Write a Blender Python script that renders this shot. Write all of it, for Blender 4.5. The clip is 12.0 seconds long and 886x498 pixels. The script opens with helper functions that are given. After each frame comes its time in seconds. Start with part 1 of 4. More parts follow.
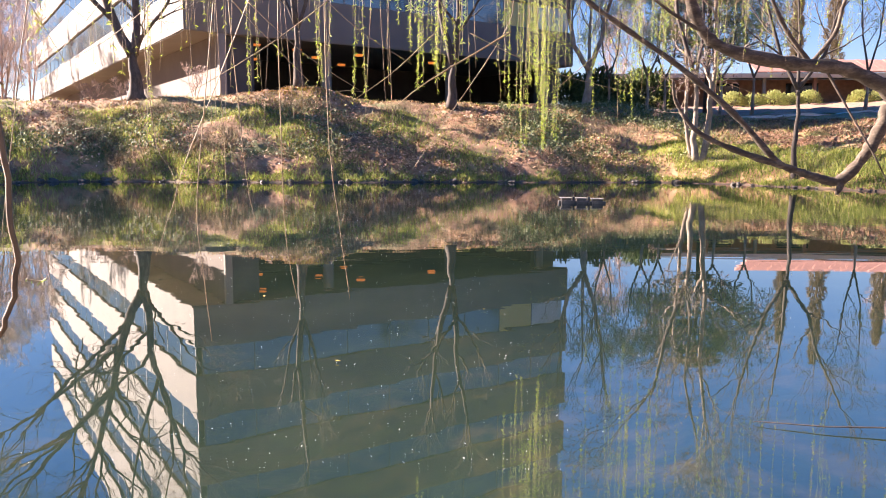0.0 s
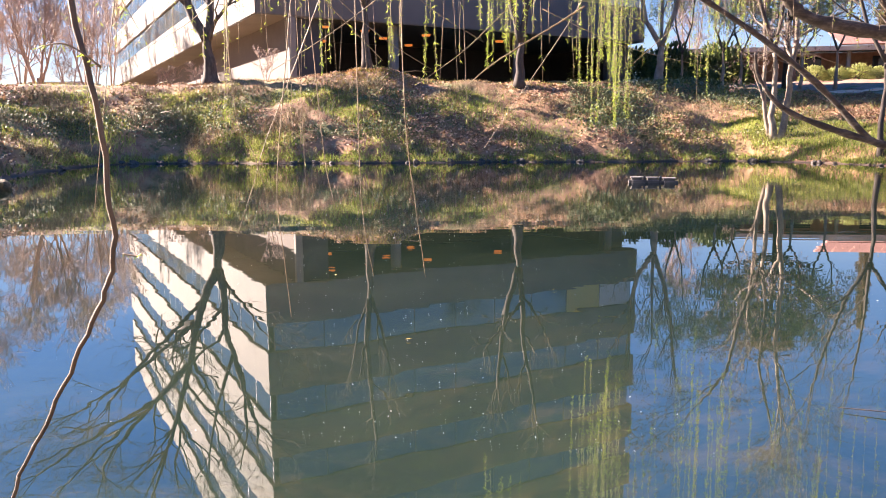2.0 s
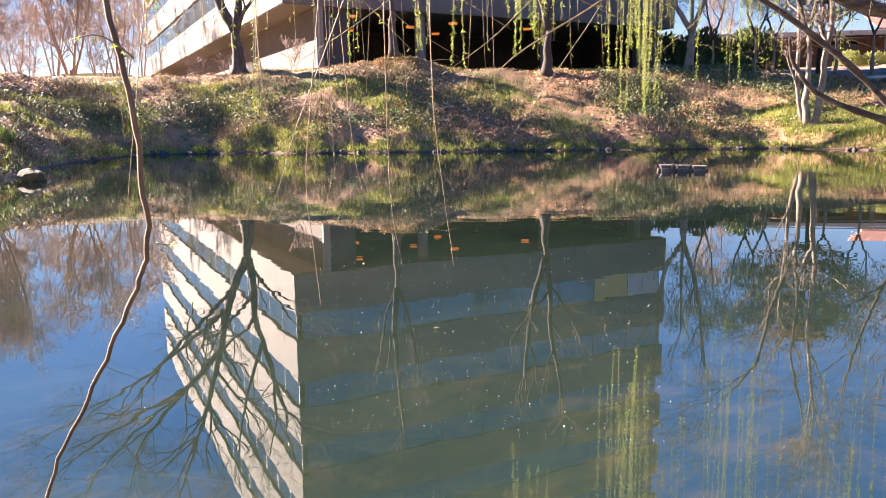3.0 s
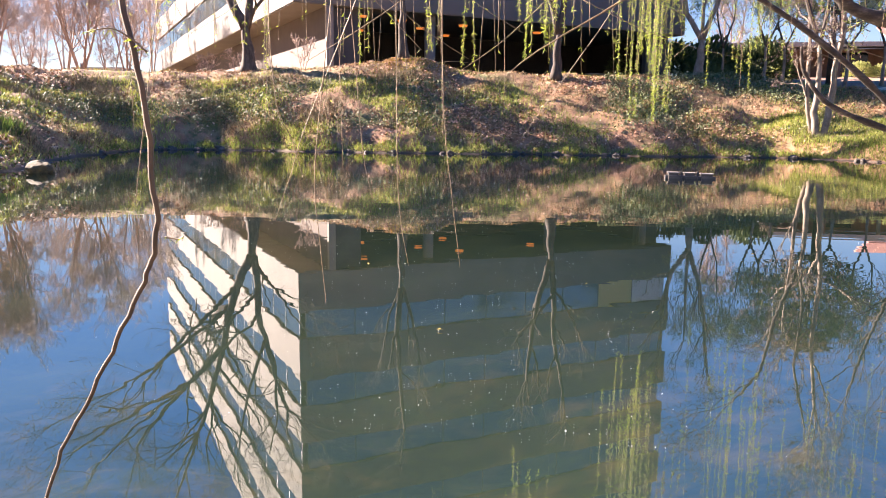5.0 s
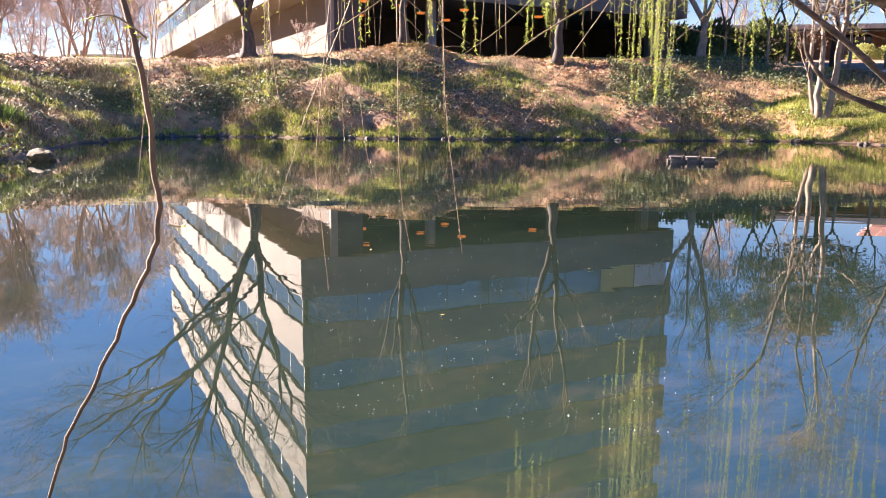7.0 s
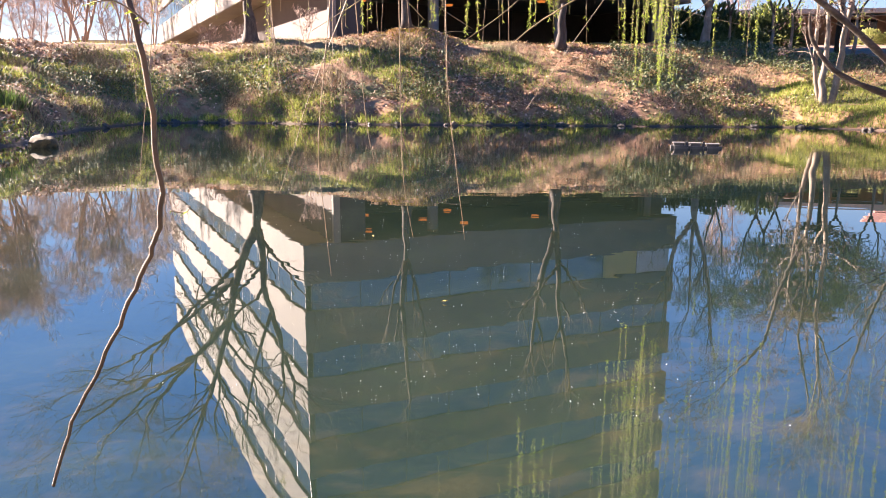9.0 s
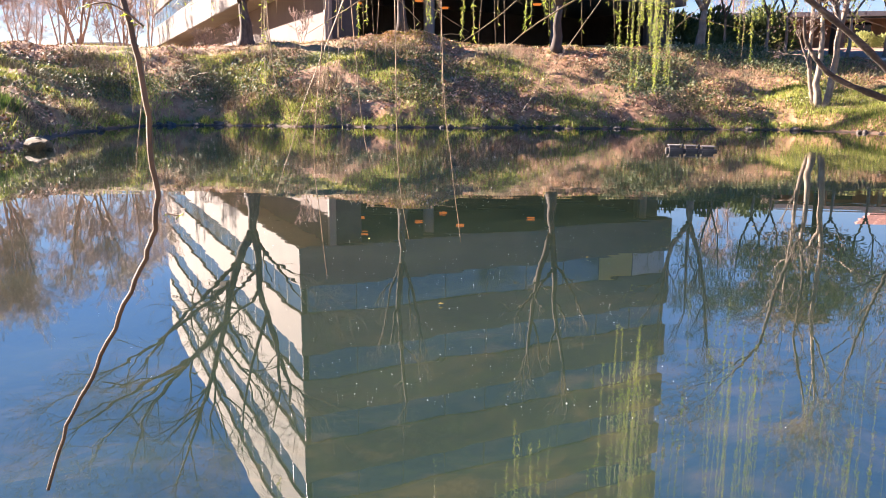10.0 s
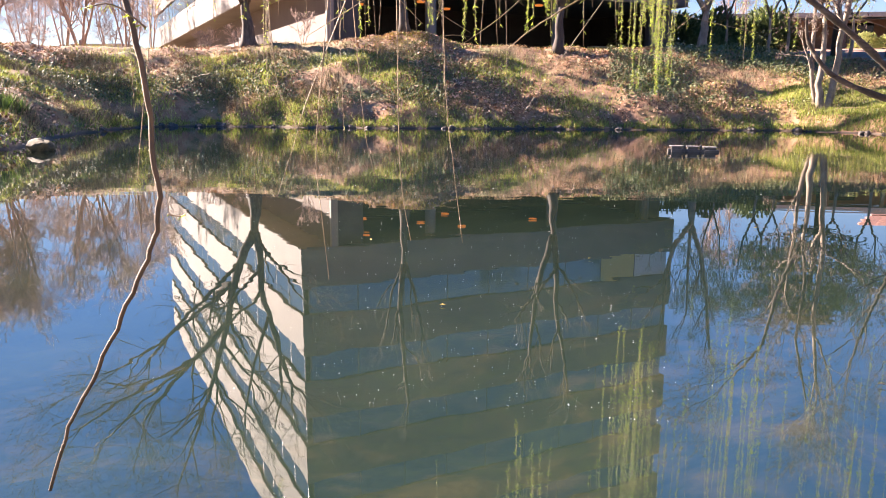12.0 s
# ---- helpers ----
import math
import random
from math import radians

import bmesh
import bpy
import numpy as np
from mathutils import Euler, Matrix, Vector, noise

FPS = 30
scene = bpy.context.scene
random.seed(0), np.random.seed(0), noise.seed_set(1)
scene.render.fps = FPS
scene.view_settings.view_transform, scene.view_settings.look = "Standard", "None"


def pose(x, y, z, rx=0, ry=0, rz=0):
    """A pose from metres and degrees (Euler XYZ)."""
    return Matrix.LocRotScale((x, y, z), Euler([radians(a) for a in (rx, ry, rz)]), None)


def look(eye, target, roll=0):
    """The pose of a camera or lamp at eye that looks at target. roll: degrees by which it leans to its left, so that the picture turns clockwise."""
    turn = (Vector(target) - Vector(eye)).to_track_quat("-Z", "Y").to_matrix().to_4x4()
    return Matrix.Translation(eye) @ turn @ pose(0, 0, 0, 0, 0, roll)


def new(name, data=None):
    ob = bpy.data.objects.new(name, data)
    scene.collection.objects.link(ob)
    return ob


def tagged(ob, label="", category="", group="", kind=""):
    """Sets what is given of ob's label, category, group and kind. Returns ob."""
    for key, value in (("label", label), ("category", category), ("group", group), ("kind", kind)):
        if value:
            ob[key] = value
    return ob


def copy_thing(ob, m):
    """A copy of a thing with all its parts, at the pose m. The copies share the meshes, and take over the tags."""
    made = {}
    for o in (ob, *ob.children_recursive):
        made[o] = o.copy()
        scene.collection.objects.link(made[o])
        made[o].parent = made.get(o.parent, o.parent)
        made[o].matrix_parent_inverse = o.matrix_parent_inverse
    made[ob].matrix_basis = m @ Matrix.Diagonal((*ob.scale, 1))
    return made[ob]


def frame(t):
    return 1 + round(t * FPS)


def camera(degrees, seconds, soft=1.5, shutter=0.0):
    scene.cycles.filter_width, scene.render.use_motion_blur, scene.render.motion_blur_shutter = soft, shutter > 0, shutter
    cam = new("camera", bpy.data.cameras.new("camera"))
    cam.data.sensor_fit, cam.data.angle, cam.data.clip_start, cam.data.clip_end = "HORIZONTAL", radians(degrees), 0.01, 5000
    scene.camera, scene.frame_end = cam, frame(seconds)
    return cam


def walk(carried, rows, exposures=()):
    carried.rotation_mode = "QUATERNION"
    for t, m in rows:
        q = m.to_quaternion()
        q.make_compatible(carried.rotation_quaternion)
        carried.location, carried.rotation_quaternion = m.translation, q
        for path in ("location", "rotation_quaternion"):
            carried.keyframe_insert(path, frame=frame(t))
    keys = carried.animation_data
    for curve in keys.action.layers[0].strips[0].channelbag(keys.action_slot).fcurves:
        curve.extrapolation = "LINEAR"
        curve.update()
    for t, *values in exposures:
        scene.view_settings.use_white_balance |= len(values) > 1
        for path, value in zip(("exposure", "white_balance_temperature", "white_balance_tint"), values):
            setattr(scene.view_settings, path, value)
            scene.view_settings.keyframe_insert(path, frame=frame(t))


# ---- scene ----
cam = camera(60.8, 12.0, soft=1.0)

# ---- camera: held by hand on the near bank, it turns and sways by a few centimetres ----
EYE = Vector((0.0, 0.0, 0.95))
TURNS = [
    (0.0, 0.00, -7.00, -0.29), (0.5, -0.18, -6.76, -0.39), (1.0, 0.22, -7.42, -0.35),
    (1.5, 2.78, -8.04, 0.03), (2.0, 5.07, -8.49, 0.22), (2.5, 6.32, -9.01, 0.38),
    (3.0, 7.15, -9.30, 0.57), (5.0, 7.51, -9.17, -0.76), (5.5, 7.32, -9.58, -0.72),
    (6.0, 7.31, -10.03, -0.69), (6.5, 7.68, -10.23, -0.45), (7.0, 7.67, -10.25, -0.41),
    (9.0, 7.85, -11.29, -0.38), (9.5, 7.95, -11.41, -0.35), (10.0, 7.54, -11.10, -0.39),
    (10.5, 7.22, -11.03, -0.53), (11.0, 7.21, -10.97, -0.50), (11.5, 7.41, -10.92, -0.43),
    (12.0, 7.68, -11.03, -0.37),
]


SWAY = {0.0: 0.0, 0.5: -0.002, 1.0: -0.008, 1.5: -0.016, 2.0: -0.019, 2.5: -0.021, 3.0: -0.022}


def aim(t, yaw, pitch, lean):
    a, b = radians(yaw), radians(pitch)
    way = Vector((-math.sin(a) * math.cos(b), math.cos(a) * math.cos(b), math.sin(b)))
    x = SWAY.get(t, -0.026)
    eye = EYE + Vector((x, 0, x * 0.25))
    return look(eye, eye + way * 10, -lean)


EXPOSURE = 3.12
walk(cam, [(t, aim(t, a, b, c)) for t, a, b, c in TURNS], exposures=[(0.0, EXPOSURE, 6500, 26), (12.0, EXPOSURE, 6500, 26)])

# ---- light: clear low spring sun from beyond the left bank ----
SUN_AZ, SUN_EL = radians(-67), radians(27)
world = bpy.data.worlds.new("sky")
scene.world = world
world.use_nodes = True
wn = world.node_tree.nodes
sky = wn.new("ShaderNodeTexSky")
sky.sky_type, sky.sun_disc = "NISHITA", False
sky.sun_elevation, sky.sun_rotation = SUN_EL, SUN_AZ
sky.air_density, sky.dust_density, sky.ozone_density = 1.2, 0.0, 5.0
soften, deepen = wn.new("ShaderNodeGamma"), wn.new("ShaderNodeHueSaturation")
soften.inputs["Gamma"].default_value, deepen.inputs["Saturation"].default_value = 0.36, 2.55
deepen.inputs["Hue"].default_value = 0.527
world.node_tree.links.new(sky.outputs[0], soften.inputs[0])
world.node_tree.links.new(soften.outputs[0], deepen.inputs["Color"])
world.node_tree.links.new(deepen.outputs[0], wn["Background"].inputs[0])
wn["Background"].inputs[1].default_value = 0.07
sun = new("sun", bpy.data.lights.new("sun", "SUN"))
sun.data.energy, sun.data.angle, sun.data.color = 5.0, radians(0.45), (1.0, 0.87, 0.70)
sun_way = Vector((math.sin(SUN_AZ) * math.cos(SUN_EL), math.cos(SUN_AZ) * math.cos(SUN_EL), math.sin(SUN_EL)))
sun.matrix_world = look(sun_way * 60, (0, 0, 0))


# ---- materials ----
def mat(name, colours, scale=4.0, rough=0.8, bump=0.0, fine=None, metal=0.0, stretch=(1, 1, 1), detail=6.0, vary=0.0, ior=1.45, thin=0.0):
    """Two scales of noise over a ramp of colours; vary: random value by island; thin: light through leaves."""
    m = bpy.data.materials.new(name)
    m.use_nodes = True
    n, l = m.node_tree.nodes, m.node_tree.links
    p = n["Principled BSDF"]
    co = n.new("ShaderNodeTexCoord")
    mp = n.new("ShaderNodeMapping")
    mp.inputs["Scale"].default_value = stretch
    l.new(co.outputs["Object"], mp.inputs[0])
    a, b = n.new("ShaderNodeTexNoise"), n.new("ShaderNodeTexNoise")
    a.inputs["Scale"].default_value, a.inputs["Detail"].default_value = scale, detail
    b.inputs["Scale"].default_value, b.inputs["Detail"].default_value = fine or scale * 9, 4
    for t in (a, b):
        l.new(mp.outputs[0], t.inputs["Vector"])
    mix = n.new("ShaderNodeMath")
    mix.operation = "MULTIPLY_ADD"
    mix.inputs[1].default_value = 0.35
    l.new(b.outputs[0], mix.inputs[0])
    sub = n.new("ShaderNodeMath")
    sub.operation = "MULTIPLY"
    sub.inputs[1].default_value = 0.65
    l.new(a.outputs[0], sub.inputs[0])
    l.new(sub.outputs[0], mix.inputs[2])
    value = mix.outputs[0]
    if vary:
        geo = n.new("ShaderNodeNewGeometry")
        ad = n.new("ShaderNodeMath")
        ad.operation = "MULTIPLY_ADD"
        ad.inputs[1].default_value = vary
        l.new(geo.outputs["Random Per Island"], ad.inputs[0])
        sh = n.new("ShaderNodeMath")
        sh.operation = "SUBTRACT"
        sh.inputs[1].default_value = vary / 2
        l.new(value, sh.inputs[0])
        l.new(sh.outputs[0], ad.inputs[2])
        value = ad.outputs[0]
    ramp = n.new("ShaderNodeValToRGB")
    e = ramp.color_ramp.elements
    k = len(colours)
    for i, c in enumerate(colours):
        pos = 0.3 + 0.4 * i / max(1, k - 1)
        el = e[i] if i < 2 else e.new(pos)
        el.position = pos
        el.color = (*c, 1)
    l.new(value, ramp.inputs[0])
    l.new(ramp.outputs[0], p.inputs["Base Color"])
    p.inputs["Roughness"].default_value, p.inputs["Metallic"].default_value, p.inputs["IOR"].default_value = rough, metal, ior
    if bump:
        bn = n.new("ShaderNodeBump")
        bn.inputs["Strength"].default_value, bn.inputs["Distance"].default_value = min(1, bump * 10), bump
        l.new(mix.outputs[0], bn.inputs["Height"])
        l.new(bn.outputs[0], p.inputs["Normal"])
    if thin:
        tr, mx = n.new("ShaderNodeBsdfTranslucent"), n.new("ShaderNodeMixShader")
        l.new(ramp.outputs[0], tr.inputs[0])
        mx.inputs[0].default_value = thin
        l.new(p.outputs[0], mx.inputs[1])
        l.new(tr.outputs[0], mx.inputs[2])
        l.new(mx.outputs[0], n["Material Output"].inputs[0])
    return m


def water_material():
    m = bpy.data.materials.new("pond_water")
    m.use_nodes = True
    n, l = m.node_tree.nodes, m.node_tree.links
    n.remove(n["Principled BSDF"])
    co = n.new("ShaderNodeTexCoord")
    mp = n.new("ShaderNodeMapping")
    mp.inputs["Scale"].default_value = (0.3, 2.2, 1)
    l.new(co.outputs["Object"], mp.inputs[0])
    w1, w2 = n.new("ShaderNodeTexNoise"), n.new("ShaderNodeTexNoise")
    w1.inputs["Scale"].default_value, w1.inputs["Detail"].default_value = 1.3, 2
    w2.inputs["Scale"].default_value, w2.inputs["Detail"].default_value = 2.6, 2.5
    l.new(mp.outputs[0], w1.inputs["Vector"])
    l.new(mp.outputs[0], w2.inputs["Vector"])
    # a breeze roughens one lane across the pond
    sep = n.new("ShaderNodeSeparateXYZ")
    l.new(co.outputs["Object"], sep.inputs[0])
    lane = n.new("ShaderNodeMapRange")
    lane.inputs["From Min"].default_value, lane.inputs["From Max"].default_value = 7.0, 12.0
    lane.inputs["To Min"].default_value, lane.inputs["To Max"].default_value = 0.12, 1.0
    l.new(sep.outputs["Y"], lane.inputs[0])
    mul = n.new("ShaderNodeMath")
    mul.operation = "MULTIPLY"
    l.new(w2.outputs[0], mul.inputs[0])
    l.new(lane.outputs[0], mul.inputs[1])
    b1, b2 = n.new("ShaderNodeBump"), n.new("ShaderNodeBump")
    b1.inputs["Strength"].default_value, b1.inputs["Distance"].default_value = 1.0, 0.0005
    b2.inputs["Strength"].default_value, b2.inputs["Distance"].default_value = 1.0, 0.0007
    l.new(w1.outputs[0], b1.inputs["Height"])
    l.new(mul.outputs[0], b2.inputs["Height"])
    l.new(b1.outputs[0], b2.inputs["Normal"])
    # mirror share by the angle of view: a base share plus a steep rise towards grazing
    lw, gl = n.new("ShaderNodeLayerWeight"), n.new("ShaderNodeBsdfGlossy")
    lw.inputs["Blend"].default_value = 0.5
    steep, fr = n.new("ShaderNodeMath"), n.new("ShaderNodeMath")
    steep.operation, fr.operation = "POWER", "MULTIPLY_ADD"
    steep.inputs[1].default_value = 3.5
    fr.inputs[1].default_value, fr.inputs[2].default_value = 0.98, 0.12
    l.new(lw.outputs["Facing"], steep.inputs[0])
    l.new(steep.outputs[0], fr.inputs[0])
    gl.inputs["Roughness"].default_value = 0.005
    l.new(b2.outputs[0], gl.inputs["Normal"])
    df, tr = n.new("ShaderNodeBsdfDiffuse"), n.new("ShaderNodeBsdfTransparent")
    df.inputs[0].default_value = (0.008, 0.022, 0.019, 1)
    tr.inputs[0].default_value = (0.80, 0.88, 0.74, 1)
    deep, top = n.new("ShaderNodeMixShader"), n.new("ShaderNodeMixShader")
    deep.inputs[0].default_value = 0.5
    l.new(df.outputs[0], deep.inputs[1])
    l.new(tr.outputs[0], deep.inputs[2])
    l.new(fr.outputs[0], top.inputs[0])
    l.new(deep.outputs[0], top.inputs[1])
    l.new(gl.outputs[0], top.inputs[2])
    l.new(top.outputs[0], n["Material Output"].inputs[0])
    return m


def ground_material():
    """Brown soil and litter, moss and grass in patches, mud and algae under water, worked out by place."""
    m = mat("bank_soil", [(0.095, 0.050, 0.027), (0.25, 0.138, 0.075), (0.39, 0.235, 0.135)], 1.6, 0.95, 0.05, 16)
    n, l = m.node_tree.nodes, m.node_tree.links
    p = n["Principled BSDF"]
    soil = p.inputs["Base Color"].links[0].from_socket
    co = n.new("ShaderNodeTexCoord")

    def noise_of(scale, lo, hi, where=(0, 0, 0)):
        mp, t, r = n.new("ShaderNodeMapping"), n.new("ShaderNodeTexNoise"), n.new("ShaderNodeMapRange")
        mp.inputs["Location"].default_value = where
        l.new(co.outputs["Object"], mp.inputs[0])
        t.inputs["Scale"].default_value, t.inputs["Detail"].default_value = scale, 5
        l.new(mp.outputs[0], t.inputs["Vector"])
        r.inputs["From Min"].default_value, r.inputs["From Max"].default_value = lo, hi
        l.new(t.outputs[0], r.inputs[0])
        return r.outputs[0]

    def blend(fac, a, b):
        x = n.new("ShaderNodeMix")
        x.data_type = "RGBA"
        l.new(fac, x.inputs[0])
        l.new(a, x.inputs[6])
        if isinstance(b, tuple):
            x.inputs[7].default_value = (*b, 1)
        else:
            l.new(b, x.inputs[7])
        return x.outputs[2]

    c = blend(noise_of(0.45, 0.52, 0.66), soil, (0.11, 0.125, 0.035))
    c = blend(noise_of(2.2, 0.58, 0.70, (7, 3, 0)), c, (0.06, 0.08, 0.025))
    c = blend(noise_of(1.7, 0.58, 0.7, (1, 9, 0)), c, (0.24, 0.19, 0.10))
    # mud with rusty algae below the water line
    sep, under = n.new("ShaderNodeSeparateXYZ"), n.new("ShaderNodeMapRange")
    l.new(co.outputs["Object"], sep.inputs[0])
    l.new(sep.outputs["Z"], under.inputs[0])
    under.inputs["From Min"].default_value, under.inputs["From Max"].default_value = -0.02, -0.10
    mud = n.new("ShaderNodeRGB")
    mud.outputs[0].default_value = (0.030, 0.040, 0.028, 1)
    # algae clumps grow only in the sunny shallows
    shallow, clump = n.new("ShaderNodeMapRange"), n.new("ShaderNodeMath")
    shallow.inputs["From Min"].default_value, shallow.inputs["From Max"].default_value = -0.80, -0.45
    l.new(sep.outputs["Z"], shallow.inputs[0])
    clump.operation = "MULTIPLY"
    l.new(noise_of(3.4, 0.47, 0.62, (4, 4, 2)), clump.inputs[0])
    l.new(shallow.outputs[0], clump.inputs[1])
    bed = blend(clump.outputs[0], mud.outputs[0], (0.125, 0.09, 0.046))
    bed = blend(noise_of(7.0, 0.48, 0.66, (2, 5, 2)), bed, (0.045, 0.055, 0.025))
    wet = n.new("ShaderNodeMapRange")
    wet.inputs["From Min"].default_value, wet.inputs["From Max"].default_value = 0.07, 0.02
    l.new(sep.outputs["Z"], wet.inputs[0])
    c = blend(wet.outputs[0], c, (0.085, 0.058, 0.036))
    c = blend(under.outputs[0], c, bed)
    l.new(c, p.inputs["Base Color"])
    return m


GROUND = ground_material()
WATER = water_material()
# Both facade colours are darkened to stand in for a more grazing sun.
CONCRETE = mat("pale_concrete", [(0.128, 0.12, 0.106), (0.168, 0.158, 0.14)], 0.6, 0.85, 0.004, 30)
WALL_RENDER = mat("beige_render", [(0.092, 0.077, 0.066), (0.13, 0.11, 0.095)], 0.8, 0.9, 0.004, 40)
DARK_WALL = mat("dark_grey_paint", [(0.05, 0.048, 0.048), (0.075, 0.072, 0.07)], 1.5, 0.8, 0.003)
# Near-black stands in for the deep shade inside the garage and behind the glass.
INTERIOR_SHADE = mat("interior_in_shade", [(0.022, 0.02, 0.02), (0.04, 0.037, 0.035)], 1.5, 0.9)
COLUMN = mat("column_concrete", [(0.17, 0.158, 0.144), (0.225, 0.21, 0.193)], 1.5, 0.85, 0.004)
GLASS = mat("office_glass", [(0.03, 0.045, 0.045), (0.05, 0.065, 0.062)], 0.4, 0.04, 0, ior=2.3)
DARK_GLASS = mat("dark_glass", [(0.012, 0.014, 0.016), (0.02, 0.022, 0.024)], 0.4, 0.06)
BLIND_OCHRE = mat("ochre_blind", [(0.50, 0.40, 0.13), (0.64, 0.53, 0.20)], 3, 0.35, 0, stretch=(12, 1, 1), ior=1.6)
BLIND_GREY = mat("grey_blind", [(0.52, 0.53, 0.49), (0.66, 0.67, 0.62)], 3, 0.35, 0, stretch=(12, 1, 1), ior=1.6)
MULLION = mat("grey_metal", [(0.10, 0.10, 0.10), (0.16, 0.16, 0.16)], 3, 0.5, 0, metal=0.6)
BARK_GREY = mat("grey_bark", [(0.028, 0.022, 0.018), (0.072, 0.058, 0.046), (0.135, 0.112, 0.09)], 7, 0.9, 0.02, 40, stretch=(1, 1, 0.3))
BARK_DARK = mat("dark_bark", [(0.03, 0.024, 0.02), (0.075, 0.06, 0.048)], 9, 0.9, 0.02, 50, stretch=(1, 1, 0.3))
BARK_PALE = mat("pale_bark", [(0.085, 0.065, 0.046), (0.20, 0.16, 0.118), (0.32, 0.27, 0.21)], 4, 0.85, 0.01, 30, stretch=(1, 1, 0.6))
BARK_WILLOW = mat("willow_bark", [(0.022, 0.017, 0.012), (0.065, 0.050, 0.036), (0.16, 0.13, 0.098)], 38, 0.95, 0.02, 150, stretch=(0.45, 1, 1))
TWIG = mat("willow_twig", [(0.09, 0.06, 0.03), (0.30, 0.22, 0.12)], 14, 0.6, 0, vary=0.3)
TWIG_NEAR = mat("brown_twig", [(0.045, 0.03, 0.016), (0.13, 0.09, 0.05)], 22, 0.55, 0.002, 60)
TWIG_RED = mat("reddish_twig", [(0.22, 0.155, 0.125), (0.38, 0.29, 0.24)], 5, 0.8, 0, vary=0.3)
LEAF_SPRING = mat("spring_leaf", [(0.14, 0.21, 0.018), (0.26, 0.335, 0.04), (0.36, 0.40, 0.07)], 5, 0.5, 0, vary=0.4, thin=0.45)
LEAF_SOFT = mat("pale_leaf", [(0.34, 0.34, 0.09), (0.52, 0.48, 0.19)], 5, 0.6, 0, vary=0.4, thin=0.45)
LEAF_DARK = mat("evergreen_leaf", [(0.035, 0.06, 0.018), (0.09, 0.12, 0.04)], 5, 0.6, 0, vary=0.4, thin=0.15)
STEM_DRY = mat("dry_stem", [(0.07, 0.05, 0.03), (0.18, 0.14, 0.08), (0.26, 0.23, 0.10)], 1.2, 0.8, 0, vary=0.5)
LEAF_BROWN = mat("cypress_leaf", [(0.10, 0.085, 0.05), (0.20, 0.16, 0.10)], 5, 0.7, 0, vary=0.4, thin=0.2)
LEAF_BUSH = mat("variegated_leaf", [(0.20, 0.24, 0.06), (0.42, 0.42, 0.16)], 5, 0.6, 0, vary=0.4, thin=0.25)
BUD = mat("reddish_bud", [(0.07, 0.04, 0.035), (0.20, 0.12, 0.11)], 5, 0.7, 0, vary=0.4, thin=0.1)
REED = mat("reed_leaf", [(0.035, 0.07, 0.012), (0.10, 0.17, 0.025), (0.20, 0.28, 0.05)], 0.9, 0.5, 0, vary=0.45, thin=0.25)
IVY = mat("ivy_leaf", [(0.052, 0.074, 0.021), (0.115, 0.147, 0.053), (0.195, 0.218, 0.112)], 5, 0.7, 0, vary=0.5)
GRASS = mat("bank_grass", [(0.08, 0.11, 0.015), (0.20, 0.25, 0.035), (0.40, 0.41, 0.10)], 0.9, 0.6, 0, vary=0.45, thin=0.3)
GRASS_DRY = mat("dry_grass", [(0.16, 0.11, 0.05), (0.30, 0.22, 0.11), (0.40, 0.31, 0.17)], 0.9, 0.7, 0, vary=0.5, thin=0.2)
LITTER = mat("leaf_litter", [(0.13, 0.065, 0.036), (0.38, 0.21, 0.125), (0.60, 0.40, 0.26)], 1.2, 0.8, 0, vary=0.6)
STONE = mat("wet_stone", [(0.02, 0.017, 0.013), (0.055, 0.047, 0.038), (0.12, 0.105, 0.085)], 5, 0.7, 0.03, 30)
MOSSY = mat("mossy_stone", [(0.02, 0.017, 0.009), (0.065, 0.052, 0.02), (0.13, 0.105, 0.045)], 7, 0.85, 0.03, 40)
FLOAT_GREY = mat("grey_plastic", [(0.035, 0.032, 0.028), (0.085, 0.078, 0.07)], 6, 0.6, 0.004)
# Paler tan than the float blocks: sun on their tops, put into the colour.
FLOAT_TOP = mat("sunlit_tan_edge", [(0.11, 0.10, 0.09), (0.24, 0.22, 0.195)], 9, 0.7)
PETAL = mat("white_petal", [(0.75, 0.74, 0.7), (0.85, 0.84, 0.8)], 9, 0.6)
YELLOW = mat("yellow_leaf", [(0.40, 0.28, 0.05), (0.55, 0.40, 0.08)], 9, 0.6)
MULCH = mat("bark_mulch", [(0.11, 0.06, 0.038), (0.25, 0.14, 0.09), (0.36, 0.22, 0.145)], 1.5, 0.9, 0, vary=0.5)
PATH = mat("pale_path", [(0.40, 0.36, 0.31), (0.52, 0.48, 0.42)], 1.5, 0.9, 0.01)
ROOF_RED = mat("red_tile", [(0.22, 0.10, 0.075), (0.33, 0.17, 0.13)], 2, 0.8, 0.02)
BRICK_DARK = mat("dark_brick", [(0.16, 0.085, 0.06), (0.28, 0.155, 0.11)], 3, 0.9, 0.01)
FASCIA = mat("pale_fascia", [(0.36, 0.32, 0.27), (0.46, 0.42, 0.36)], 2, 0.8)
STEEL = mat("grey_steel", [(0.35, 0.36, 0.37), (0.45, 0.46, 0.47)], 3, 0.45, 0, metal=0.7)
FAR_WALL = mat("far_wall", [(0.36, 0.36, 0.36), (0.46, 0.46, 0.46)], 0.3, 0.9)
TABLE_PAINT = mat("weathered_table", [(0.26, 0.25, 0.23), (0.36, 0.35, 0.32)], 5, 0.8)
LAMP_AMBER = bpy.data.materials.new("amber_lamp")
LAMP_AMBER.use_nodes = True
lp = LAMP_AMBER.node_tree.nodes["Principled BSDF"]
